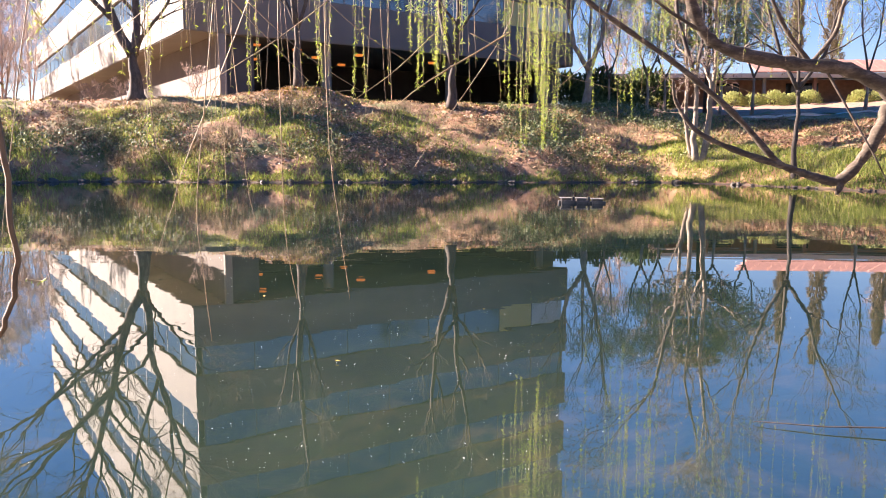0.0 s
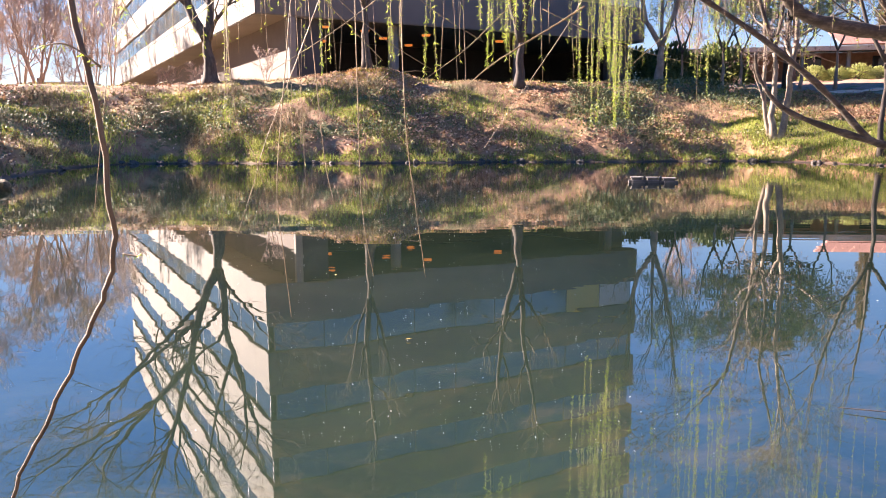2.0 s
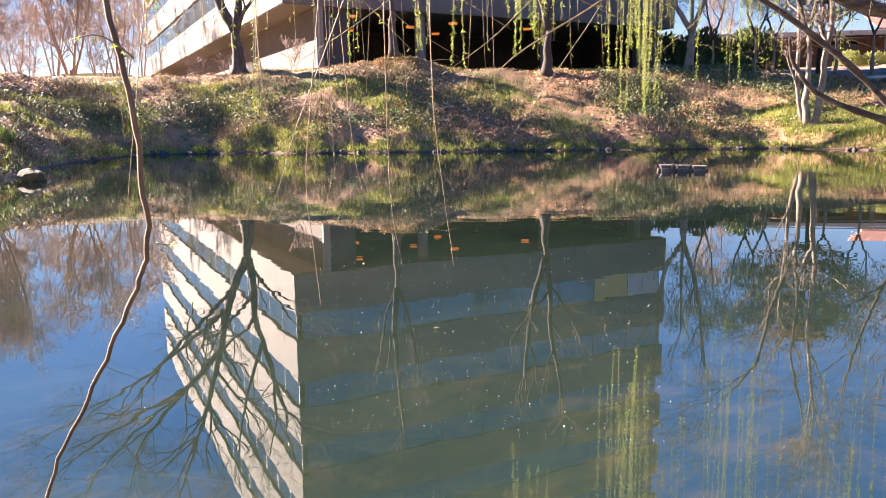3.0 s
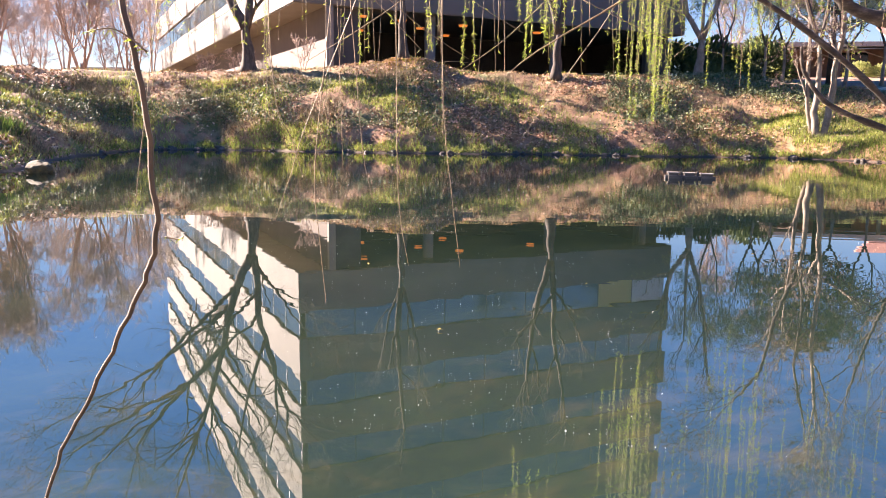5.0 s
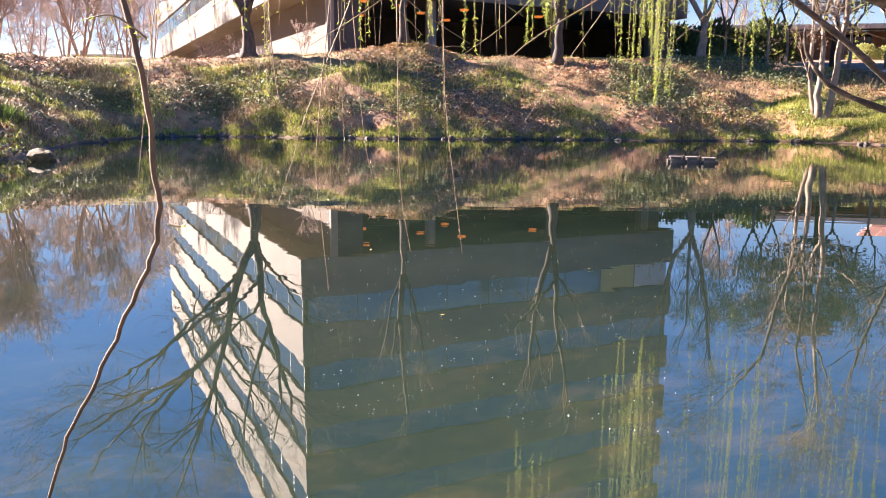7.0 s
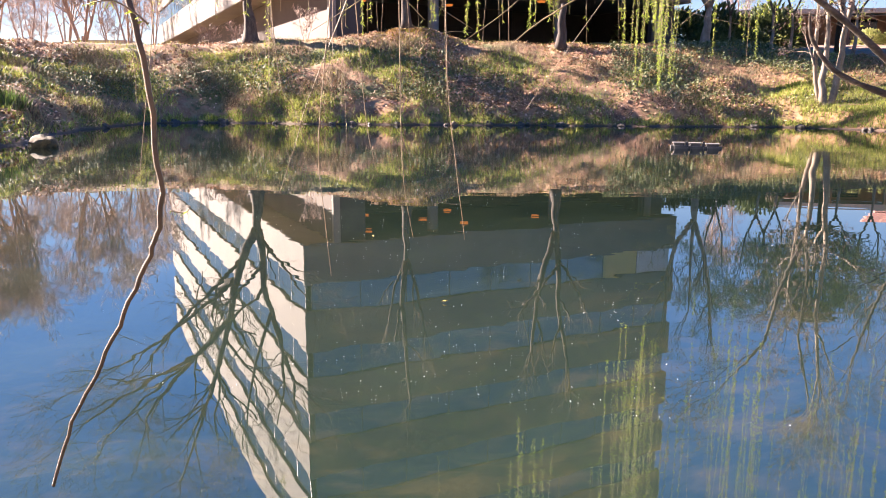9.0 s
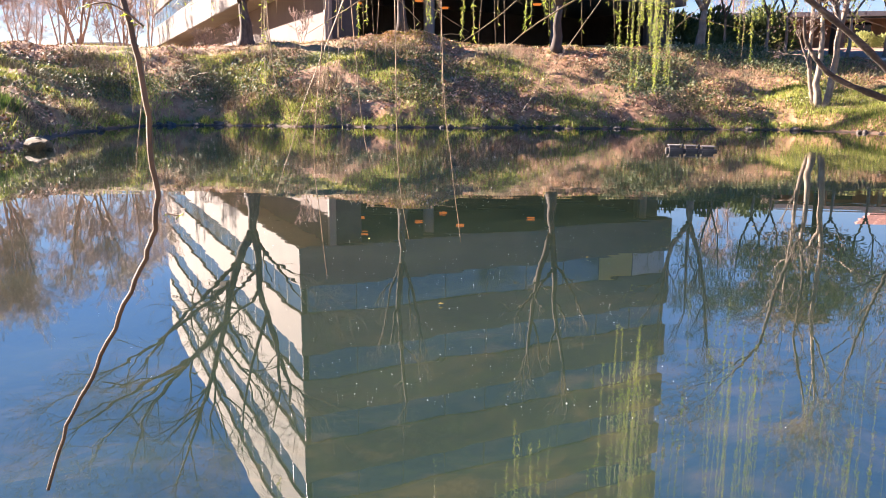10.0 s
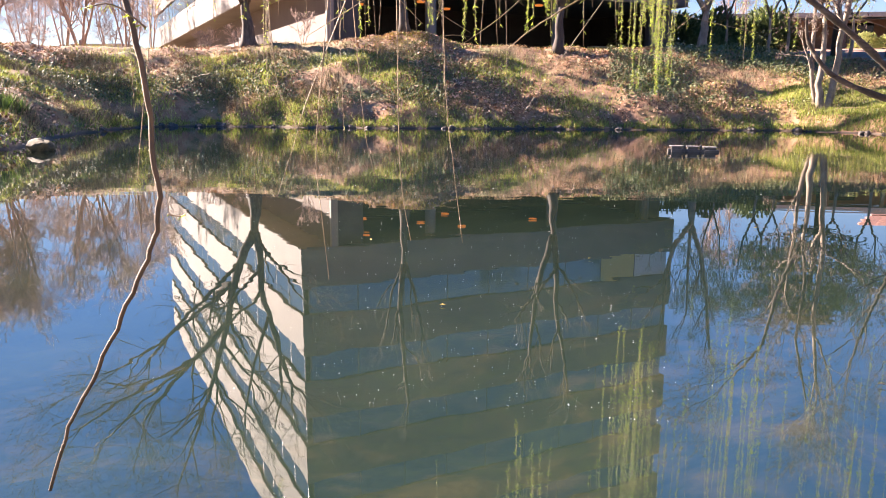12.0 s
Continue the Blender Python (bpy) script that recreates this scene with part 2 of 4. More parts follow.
lp.inputs["Base Color"].default_value = (0.8, 0.35, 0.08, 1)
lp.inputs["Emission Color"].default_value, lp.inputs["Emission Strength"].default_value = (1.0, 0.30, 0.05, 1), 0.08


# ---- mesh helpers ----
class Geo:
    """Collects vertices and faces of one mesh."""

    def __init__(self):
        self.v, self.f, self.n = [], [], 0

    def add(self, verts, faces):
        self.v.extend(verts)
        self.f.extend([tuple(i + self.n for i in f) for f in faces])
        self.n += len(verts)

    def box(self, a, b):
        (x0, y0, z0), (x1, y1, z1) = a, b
        self.add([(x0, y0, z0), (x1, y0, z0), (x1, y1, z0), (x0, y1, z0), (x0, y0, z1), (x1, y0, z1), (x1, y1, z1), (x0, y1, z1)],
                 [(3, 2, 1, 0), (4, 5, 6, 7), (0, 1, 5, 4), (1, 2, 6, 5), (2, 3, 7, 6), (3, 0, 4, 7)])

    def tube(self, pts, radii, sides=6, cap=True):
        k = len(pts)
        vs = []
        for i, (p, r) in enumerate(zip(pts, radii)):
            d = (pts[min(i + 1, k - 1)] - pts[max(i - 1, 0)])
            d = d.normalized() if d.length > 1e-9 else Vector((0, 0, 1))
            if i == 0:
                s = d.cross(Vector((0.31, 0.95, 0.05))) if abs(d.y) < 0.9 else d.cross(Vector((1, 0, 0)))
            else:
                s = s - d * s.dot(d)
                if s.length < 1e-6:
                    s = d.cross(Vector((1, 0, 0)))
            s.normalize()
            u = s.cross(d)
            for j in range(sides):
                a = 2 * math.pi * j / sides
                w = p + s * (math.cos(a) * r) + u * (math.sin(a) * r)
                vs.append((w.x, w.y, w.z))
        fs = [(i * sides + j, i * sides + (j + 1) % sides, (i + 1) * sides + (j + 1) % sides, (i + 1) * sides + j)
              for i in range(k - 1) for j in range(sides)]
        if cap:
            fs += [tuple(range(sides))[::-1], tuple(range((k - 1) * sides, k * sides))]
        self.add(vs, fs)

    def leaf(self, p, d, length, width, side):
        """A folded lance-shaped leaf."""
        s = d.cross(side)
        if s.length < 1e-6:
            s = Vector((1, 0, 0))
        s.normalize()
        up = s.cross(d).normalized() * (width * 0.25)
        m = p + d * (length * 0.45)
        t = p + d * length
        a, b = m + s * (width / 2) + up, m - s * (width / 2) + up
        self.add([tuple(p), tuple(a), tuple(t), tuple(b)], [(0, 1, 2), (0, 2, 3)])

    def mesh(self, name, material, smooth=False):
        me = bpy.data.meshes.new(name)
        me.from_pydata(self.v, [], self.f)
        if smooth:
            me.polygons.foreach_set("use_smooth", [True] * len(me.polygons))
        me.materials.append(material)
        me.update()
        return me


def part(name, geo, material, parent=None, label="", smooth=False):
    ob = new(name, geo.mesh(name, material, smooth))
    ob.parent = parent
    if label:
        tagged(ob, label)
    return ob


def rounded(name, a, b, material, parent=None, label="", bevel=0.02):
    """A block from corner a to corner b with rounded edges."""
    bm = bmesh.new()
    bmesh.ops.create_cube(bm, size=1.0)
    a, b = Vector(a), Vector(b)
    for v in bm.verts:
        v.co = Vector(((a[i] + b[i]) / 2 + v.co[i] * (b[i] - a[i])) for i in range(3))
    bmesh.ops.bevel(bm, geom=bm.edges[:], offset=bevel, segments=2, affect="EDGES")
    me = bpy.data.meshes.new(name)
    bm.to_mesh(me)
    bm.free()
    me.materials.append(material)
    ob = new(name, me)
    ob.parent = parent
    if label:
        tagged(ob, label)
    return ob


def empty(name, m, label, category, group="", kind=""):
    ob = new(name)
    ob.matrix_world = m
    return tagged(ob, label, category, group, kind)


# ---- ground: one sheet with the pond sunk into it ----
SHORE = np.array([(-14.2, 25.5), (-13.3, 21.2), (-11.7, 16.7), (-9.9, 12.5), (-8.6, 7.0), (-6.5, 2.0), (-2.5, 0.5), (0.0, 0.35), (1.3, 0.6),
                  (2.0, 1.6), (2.2, 3.1), (3.4, 3.9), (6.0, 4.0), (10.5, 6.0), (13.6, 12.0), (13.7, 17.0), (12.8, 21.6), (11.7, 23.5), (10.8, 25.6),
                  (9.8, 27.7), (8.0, 28.8), (3.5, 28.0), (-0.7, 27.8), (-3.7, 27.0), (-7.4, 26.6), (-12.0, 26.9)])


def shore_distance(x, y):
    """Metres from the water's edge: positive on land, negative over the pond."""
    x, y = np.asarray(x, float), np.asarray(y, float)
    best, inside = np.full(x.shape, 1e9), np.zeros(x.shape, bool)
    for (ax, ay), (bx, by) in zip(SHORE, np.roll(SHORE, -1, 0)):
        dx, dy = bx - ax, by - ay
        t = np.clip(((x - ax) * dx + (y - ay) * dy) / (dx * dx + dy * dy), 0, 1)
        best = np.minimum(best, np.hypot(x - ax - t * dx, y - ay - t * dy))
        hit = ((ay > y) != (by > y)) & (x < dx * (y - ay) / (dy if dy else 1e-9) + ax)
        inside ^= hit
    return np.where(inside, -best, best)


def lumps(x, y):
    return (np.sin(x * 1.7 + np.sin(y * 1.3) * 1.4) * np.cos(y * 1.9 + np.sin(x * 0.8)) * 0.10
            + np.sin(x * 4.3 + y * 2.7 + np.sin(y * 3.1)) * np.sin(y * 5.1 - x * 1.1) * 0.05)


def height(x, y):
    x, y = np.asarray(x, float), np.asarray(y, float)
    d = shore_distance(x, y) + np.sin(x * 2.1 + np.sin(y * 1.7)) * 0.14 + np.sin(x * 5.3 + y * 3.7) * 0.10
    crest = 3.3 + 0.25 * np.exp(-((x + 9) / 5.0) ** 2) - 0.95 / (1 + np.exp(-(x - 12) / 1.5)) - 0.25 / (1 + np.exp((x + 17) / 1.5))
    near = 1 / (1 + np.exp((y - 9) / 1.2))
    crest = crest * (1 - near) + 0.35 * near
    run = 7.6 * (1 - near) + 4 * near
    t = np.clip(d / run, 0, 1)
    bank = crest * (0.06 + 0.94 * (1 - (1 - t) ** 1.12)) * np.clip(d / 0.9, 0, 1)
    far = np.clip(d - run, 0, None)
    bank += (1 - near) * np.minimum(far, 60) * (0.022 + 0.06 / (1 + np.exp(-(x - 10) / 3)))
    bank += 0.55 * np.exp(-((x + 6.4) ** 2 + (y - 35.2) ** 2) / 3.4) * (d > 0)
    deep = -np.minimum(0.12 + 0.16 * np.clip(-d, 0, 6), 0.75)
    soft = np.clip(d / 2.0, 0, 1)
    z = np.where(d > 0, bank + lumps(x, y) * soft, np.where(d < -0.3, deep, deep * np.clip(-d / 0.3, 0, 1)))
    return z + lumps(x, y) * np.clip(-d, 0, 1) * (d < 0)


def ground_z(x, y):
    return float(height(np.array([x]), np.array([y]))[0])


def build_ground():
    out = np.geomspace(1.0, 2600.0, 26)
    xs = np.concatenate([-36 - out[::-1], np.linspace(-36, 36, 241), 36 + out])
    ys = np.concatenate([-8 - out[::-1], np.linspace(-8, 50, 233), 50 + out])
    gx, gy = np.meshgrid(xs, ys)
    gz = height(gx, gy)
    nx, ny = len(xs), len(ys)
    verts = np.stack([gx, gy, gz], -1).reshape(-1, 3).tolist()
    faces = [(j * nx + i, j * nx + i + 1, (j + 1) * nx + i + 1, (j + 1) * nx + i) for j in range(ny - 1) for i in range(nx - 1)]
    g = Geo()
    g.v, g.f = verts, faces
    ob = part("ground", g, GROUND, smooth=True)
    return tagged(ob, "brown earth bank with moss, grass and leaf litter", "ground", kind="structure")


build_ground()
g = Geo()
g.add([(-22, -4, 0), (22, -4, 0), (22, 34, 0), (-22, 34, 0)], [(0, 1, 2, 3)])
tagged(part("water", g, WATER), "calm murky green pond water mirroring the sky", "water", kind="structure")


# ---- office building on the far bank ----
U, V = Vector((0.829, 0.559, 0)), Vector((-0.559, 0.829, 0))
CORNER = Vector((-12.75, 38.0, 0.0))
FRONT, SIDE, SOFFIT, STOREY, BAND = 26.0, 62.0, 7.05, 3.75, 2.2
SIZE = Matrix.Translation((0, 0, EYE.z)) @ Matrix.Scale(1.15, 4) @ Matrix.Translation((0, 0, -EYE.z))
building = empty("office_building", SIZE @ Matrix.Translation(CORNER) @ Matrix.Rotation(math.atan2(U.y, U.x), 4, "Z"),
                 "concrete office block with banded facades over an open garage", "building")
LEVELS = 5
# Rear plan is unseen: the front block is shallow so sun reaches the pavilion.
DEPTH, WING = 10.0, 13.0
BAR = {}
for face, size in (("front", (0.056, 0.05, STOREY - BAND)), ("side", (0.05, 0.056, STOREY - BAND))):
    g = Geo()
    g.box((0, 0, 0), size)
    BAR[face] = g.mesh("mullion", MULLION)
for k in range(LEVELS + 1):
    z = SOFFIT + k * STOREY
    rounded("spandrel", (0, 0, z), (FRONT, DEPTH, z + BAND), CONCRETE, building, "pale smooth concrete band", 0.05)
    rounded("spandrel", (0, DEPTH + 0.004, z), (WING, SIDE, z + BAND), CONCRETE, building, "pale smooth concrete band", 0.05)
    if k == LEVELS:
        break
    for face in ("front", "side"):
        length = FRONT if face == "front" else SIDE
        win = new("window")
        win.parent = building
        win.location = (0, 0, z + BAND)
        width = 2.8
        count = int((length - 0.8) / width)
        width = (length - 0.8) / count
        tall = STOREY - BAND
        for i in range(count):
            a, b = 0.4 + i * width + 0.03, 0.4 + (i + 1) * width - 0.03
            pane = Geo()
            if face == "front":
                pane.box((a, 0.14, 0.0), (b, 0.17, tall))
                spot = (a - 0.06, 0.125, 0.0)
            else:
                pane.box((0.14, a, 0.0), (0.17, b, tall))
                spot = (0.125, a - 0.06, 0.0)
            stuff_of = GLASS
            if face == "front" and k == 0 and i >= count - 2:
                stuff_of = BLIND_OCHRE if i == count - 2 else BLIND_GREY
            part("pane", pane, stuff_of, win)
            bar = new("mullion", BAR[face])
            bar.parent, bar.location = win, spot
core = Geo()
core.box((0.6, 0.6, SOFFIT + BAND), (FRONT - 0.6, DEPTH - 0.6, SOFFIT + LEVELS * STOREY))
core.box((0.6, DEPTH - 0.59, SOFFIT + BAND), (WING - 0.6, SIDE - 0.6, SOFFIT + LEVELS * STOREY))
part("core", core, INTERIOR_SHADE, building)
BASE = 3.6
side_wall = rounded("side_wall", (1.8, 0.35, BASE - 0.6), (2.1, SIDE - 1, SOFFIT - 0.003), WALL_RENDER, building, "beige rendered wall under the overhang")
rounded("fin", (1.72, 0.05, BASE - 0.6), (2.1, 0.347, SOFFIT - 0.003), COLUMN, building, "pale concrete fin at the garage corner")
rounded("garage_wall", (2.104, 0.5, BASE - 0.6), (3.7, 0.8, SOFFIT - 0.003), DARK_WALL, building)
# Floor, back and end wall carry the interior's shade in their colour.
rounded("garage_floor", (2.104, 0.9, BASE - 0.5), (FRONT - 0.5, 9.9, BASE + 0.25), INTERIOR_SHADE, building)
rounded("back_wall", (2.104, 9.4, BASE + 0.254), (FRONT - 0.5, 9.7, SOFFIT - 0.003), INTERIOR_SHADE, building)
rounded("end_wall", (FRONT - 0.8, 2.6, BASE - 0.5), (FRONT - 0.5, 9.39, SOFFIT - 0.003), INTERIOR_SHADE, building)
rounded("end_pier", (FRONT - 2.3, 1.0, BASE + 0.9), (FRONT - 0.5, 1.4, SOFFIT - 0.003), DARK_WALL, building)
rounded("pier_base", (FRONT - 2.4, 0.9, BASE - 0.5), (FRONT - 0.4, 1.5, BASE + 0.897), COLUMN, building, "pale concrete base block")
rounded("parapet", (9.5, 8.4, BASE + 0.254), (16.5, 8.65, BASE + 0.95), COLUMN, building, "low pale concrete wall inside the garage")
for s in (8.1, 16.6, 24.2):
    g = Geo()
    g.tube([Vector((s, 1.1, BASE - 0.6)), Vector((s, 1.1, SOFFIT - 0.003))], [0.31, 0.31], 20)
    part("column", g, COLUMN, building, smooth=False)
lamp = empty("ceiling_lamp", Matrix(), "round amber ceiling lamp glowing in the garage", "lamp", "garage lamps")
g = Geo()
g.tube([Vector((0, 0, -0.11)), Vector((0, 0, -0.02))], [0.2, 0.24], 16)
part("diffuser", g, LAMP_AMBER, lamp)
g = Geo()
g.tube([Vector((0, 0, -0.02)), Vector((0, 0, 0))], [0.26, 0.26], 16)
part("rim", g, MULLION, lamp)
spots = [(4.6, 2.5), (6.6, 8.5), (7.2, 3.0), (9.5, 5.5), (11.2, 3.0), (12.5, 8.0), (16.8, 3.5)]
for i, (s, r) in enumerate(spots):
    m = SIZE @ Matrix.Translation(CORNER + U * s + V * r + Vector((0, 0, SOFFIT - 0.004)))
    if i:
        copy_thing(lamp, m)
    else:
        lamp.matrix_world = m


# ---- trees ----
def turned(d, angle, rng):
    """d bent by an angle to a random side."""
    s = d.cross(Vector((rng.uniform(-1, 1), rng.uniform(-1, 1), rng.uniform(-1, 1))))
    if s.length < 1e-6:
        s = Vector((1, 0, 0))
    return (d * math.cos(angle) + s.normalized() * math.sin(angle)).normalized()


def grow(wood, leaves, p, d, length, r, level, rng, st):
    """A limb that wanders, tapers and forks; the last level may carry leaves."""
    last = level >= st["levels"]
    n = 5 if level < 2 else (4 if not last else 3)
    pts, rad = [p.copy()], [r]
    for i in range(n):
        d = turned(d, rng.uniform(0, st["wander"]), rng)
        d = (d + Vector((0, 0, st["rise"]))).normalized()
        p = p + d * (length / n)
        pts.append(p.copy())
        rad.append(max(st["thin"], r * (1 - 0.6 * (i + 1) / n)))
    wood.tube(pts, rad, 8 if r > 0.08 else (5 if r > 0.025 else 3), cap=False)
    if leaves is not None and level >= st["levels"] - 1:
        for _ in range(st["leaf_count"]):
            k = rng.uniform(0.2, 1.0) * n
            i = min(int(k), n - 1)
            q = pts[i].lerp(pts[i + 1], k - i) + Vector((rng.uniform(-1, 1), rng.uniform(-1, 1), rng.uniform(-1, 1))) * st["leaf_puff"]
            leaves.leaf(q, turned(Vector((0, 0, -1)), rng.uniform(0.2, 1.8), rng), st["leaf_size"] * rng.uniform(0.6, 1.3), st["leaf_size"] * 0.45,
                        Vector((rng.uniform(-1, 1), rng.uniform(-1, 1), 0.3)))
    if last:
        return
    kids = st["kids"][min(level, len(st["kids"]) - 1)]
    for j in range(kids):
        k = (0.3 + 0.7 * (j + rng.uniform(0.2, 0.9)) / kids) * n
        i = min(int(k), n - 1)
        q = pts[i].lerp(pts[i + 1], min(1, k - i))
        rr = rad[i] * rng.uniform(0.45, 0.65)
        way = (pts[i + 1] - pts[i]).normalized()
        grow(wood, leaves, q, turned(way, rng.uniform(*st["spread"]), rng), length * rng.uniform(*st["short"]), rr, level + 1, rng, st)


BARE = dict(levels=4, kids=[4, 4, 4, 3], wander=0.22, rise=0.05, thin=0.003, spread=(0.4, 0.95), short=(0.5, 0.72),
            leaf_count=0, leaf_size=0.1, leaf_puff=0.1, every=1)


def tree(base, limbs, bark, label, seed, leaf=None, name="tree", category="tree", sink=0.15, **style):
    """limbs: tuples of start radius, reach of the side limbs, and points from the base up; each limb forks on."""
    rng = random.Random(seed)
    st = {**BARE, **style}
    x, y = base
    root = empty(name, Matrix.Translation((x, y, ground_z(x, y) - sink)), label, category)
    leaves = Geo() if leaf else None
    for i, (r, reach, pts) in enumerate(limbs):
        wood = Geo()
        pts = [Vector(p) for p in pts]
        fine = [pts[0]]
        for a, b in zip(pts, pts[1:]):
            for k in (0.33, 0.67, 1.0):
                fine.append(a.lerp(b, k) + Vector((rng.uniform(-1, 1), rng.uniform(-1, 1), 0)) * r * 0.22)
        m = len(fine) - 1
        rad = [r * (1 - 0.55 * j / m) for j in range(m + 1)]
        if i == 0:
            rad[0] *= 1.5
            rad[1] *= 1.12
        wood.tube(fine, rad, 12 if r > 0.12 else 8)
        if reach:
            for j in range(m, max(2, m // 3) - 1, -st["every"]):
                way = (fine[j] - fine[j - 1]).normalized()
                for _ in range(1 if j < m else 3):
                    grow(wood, leaves, fine[j], turned(way, rng.uniform(0.3, 0.9) if j < m else rng.uniform(0.1, 0.5), rng),
                         reach * rng.uniform(0.6, 1.0), rad[j] * 0.62, 1, rng, st)
        part("trunk" if i == 0 else "limb", wood, BARK_GREY if bark is BARK_PALE and r < 0.09 and pts[0].z > 2 else bark, root, smooth=True)
    if leaves is not None and leaves.f:
        part("crown", leaves, leaf, root)
    return root


tree((-13.97, 35.0), [
    (0.36, 0, [(0, 0, 0), (-0.02, 0, 1.2), (-0.12, 0, 2.3)]),
    (0.25, 4.2, [(-0.12, 0, 2.15), (-0.75, 0.1, 3.1), (-1.35, 0.2, 4.7), (-2.0, 0.3, 7.2), (-2.6, 0.1, 9.5)]),
    (0.20, 4.0, [(-0.08, 0.05, 2.2), (0.05, 0.2, 3.4), (0.0, 0.3, 5.2), (0.6, 0.4, 7.5), (1.3, 0.5, 10.2)]),
    (0.10, 2.4, [(0.0, -0.05, 2.1), (0.45, -0.3, 2.95), (1.45, -0.6, 3.9), (2.3, -0.9, 5.0)]),
    (0.12, 3.2, [(-1.0, 0.15, 3.7), (-2.2, -0.3, 5.0), (-3.8, -0.6, 6.6), (-5.6, -0.8, 8.6)]),
    (0.13, 4.4, [(-2.0, 0.3, 7.0), (-3.6, 0.0, 8.8), (-5.2, -0.2, 10.6), (-6.6, -0.2, 12.4)]),
    (0.12, 4.0, [(-2.4, 0.1, 9.0), (-3.0, 0.0, 11.0), (-4.0, -0.2, 13.0)]),
    (0.10, 3.4, [(0.3, 0.3, 6.6), (-0.4, -0.2, 9.0), (-0.9, -0.4, 11.6)]),
    (0.12, 4.4, [(-1.35, 0.2, 4.7), (-3.5, 0.6, 6.5), (-6.0, 0.8, 8.4), (-8.5, 1.0, 10.0)]),
    (0.11, 4.4, [(-2.0, 0.3, 7.2), (-4.5, 1.2, 9.6), (-7.5, 1.6, 12.0), (-10.0, 1.8, 14.5)]),
    (0.10, 4.0, [(-3.6, 0.0, 8.8), (-6.5, -0.8, 10.5), (-9.5, -1.2, 12.5)]),
    (0.10, 4.0, [(-2.6, 0.1, 9.5), (-4.0, 0.8, 13.0), (-5.5, 1.0, 16.5)]),
], BARK_GREY, "large bare tree with forked grey trunk on the bank", 3, kids=[3, 4, 5, 4], wander=0.42, thin=0.005, spread=(0.35, 1.0), every=2)
tree((-6.57, 35.0), [
    (0.22, 0, [(0, 0, 0), (-0.05, 0, 1.6), (-0.1, 0, 3.0)]),
    (0.15, 2.0, [(-0.1, 0, 2.9), (-0.25, 0, 5), (-0.1, 0.1, 7.5), (0.1, 0.2, 10)]),
    (0.10, 1.8, [(-0.05, 0, 2.7), (0.5, -0.2, 4.2), (0.9, -0.3, 6.2)]),
    (0.08, 1.6, [(-0.1, 0, 2.8), (-0.7, 0.2, 4.2), (-1.0, 0.2, 6.0)]),
], BARK_GREY, "slim bare tree with yellow lichen at its foot on a mound", 8, rise=0.10, wander=0.35, every=2)
tree((0.38, 35.0), [
    (0.25, 0, [(0, 0, 0), (0.02, 0, 1.2), (0.05, 0, 2.2)]),
    (0.17, 2.3, [(0.05, 0, 2.1), (-0.35, 0.1, 3.6), (-0.75, 0.2, 5.6), (-0.9, 0.3, 8)]),
    (0.16, 2.3, [(0.05, 0, 2.1), (0.25, 0.1, 3.8), (0.3, 0.1, 5.8), (0.8, 0.1, 8.4)]),
    (0.08, 1.6, [(0.2, 0, 3.4), (0.9, -0.1, 4.4), (1.5, -0.2, 5.6)]),
], BARK_DARK, "bare tree with dark forked trunk before the garage", 13, wander=0.35, every=2)
tree((9.8, 29.4), [
    (0.14, 0, [(0, 0, 0), (-0.18, 0, 1.0), (-0.1, 0, 2.2), (-0.2, 0.05, 3.4)]),
    (0.13, 2.6, [(0.12, -0.1, 0), (0.35, 0, 1.2), (0.42, 0.05, 2.4), (0.62, 0.1, 3.8), (0.5, 0.2, 6.4), (0.9, 0.3, 9.0)]),
    (0.085, 2.8, [(-0.2, 0.05, 3.3), (-0.9, 0.2, 5.6), (-1.2, 0.3, 7.6), (-2.2, 0.3, 9.0)]),
    (0.075, 2.4, [(-0.18, 0.05, 3.2), (0.1, 0.2, 5.0), (0.0, 0.3, 7.4), (0.6, 0.3, 9.8)]),
    (0.09, 1.8, [(-0.12, 0.15, 0), (-0.4, 0.2, 1.4), (-0.45, 0.3, 3.6), (-0.5, 0.5, 5.5)]),
], BARK_PALE, "clump of pale birch stems at the water's edge", 21, kids=[4, 5, 4, 3], wander=0.42, thin=0.005, every=2, leaf=BUD, leaf_count=3, leaf_size=0.09, leaf_puff=0.06)
tree((11.65, 25.3), [
    (0.10, 0, [(0.08, 0, 0), (-0.04, 0, 1.3), (0.06, 0, 2.4), (0.0, 0, 3.3)]),
    (0.07, 2.2, [(0, 0, 3.2), (-0.6, 0.1, 4.3), (-1.1, 0.2, 6.0), (-1.5, 0.2, 7.6)]),
    (0.07, 2.2, [(0, 0, 3.2), (0.8, 0, 4.3), (1.2, 0.1, 5.6), (2.2, 0.1, 7.6)]),
    (0.06, 1.6, [(0, 0, 3.0), (0.1, 0.3, 5.0), (-0.1, 0.4, 7.2)]),
], BARK_DARK, "bare dark tree leaning over the earth slope", 34)
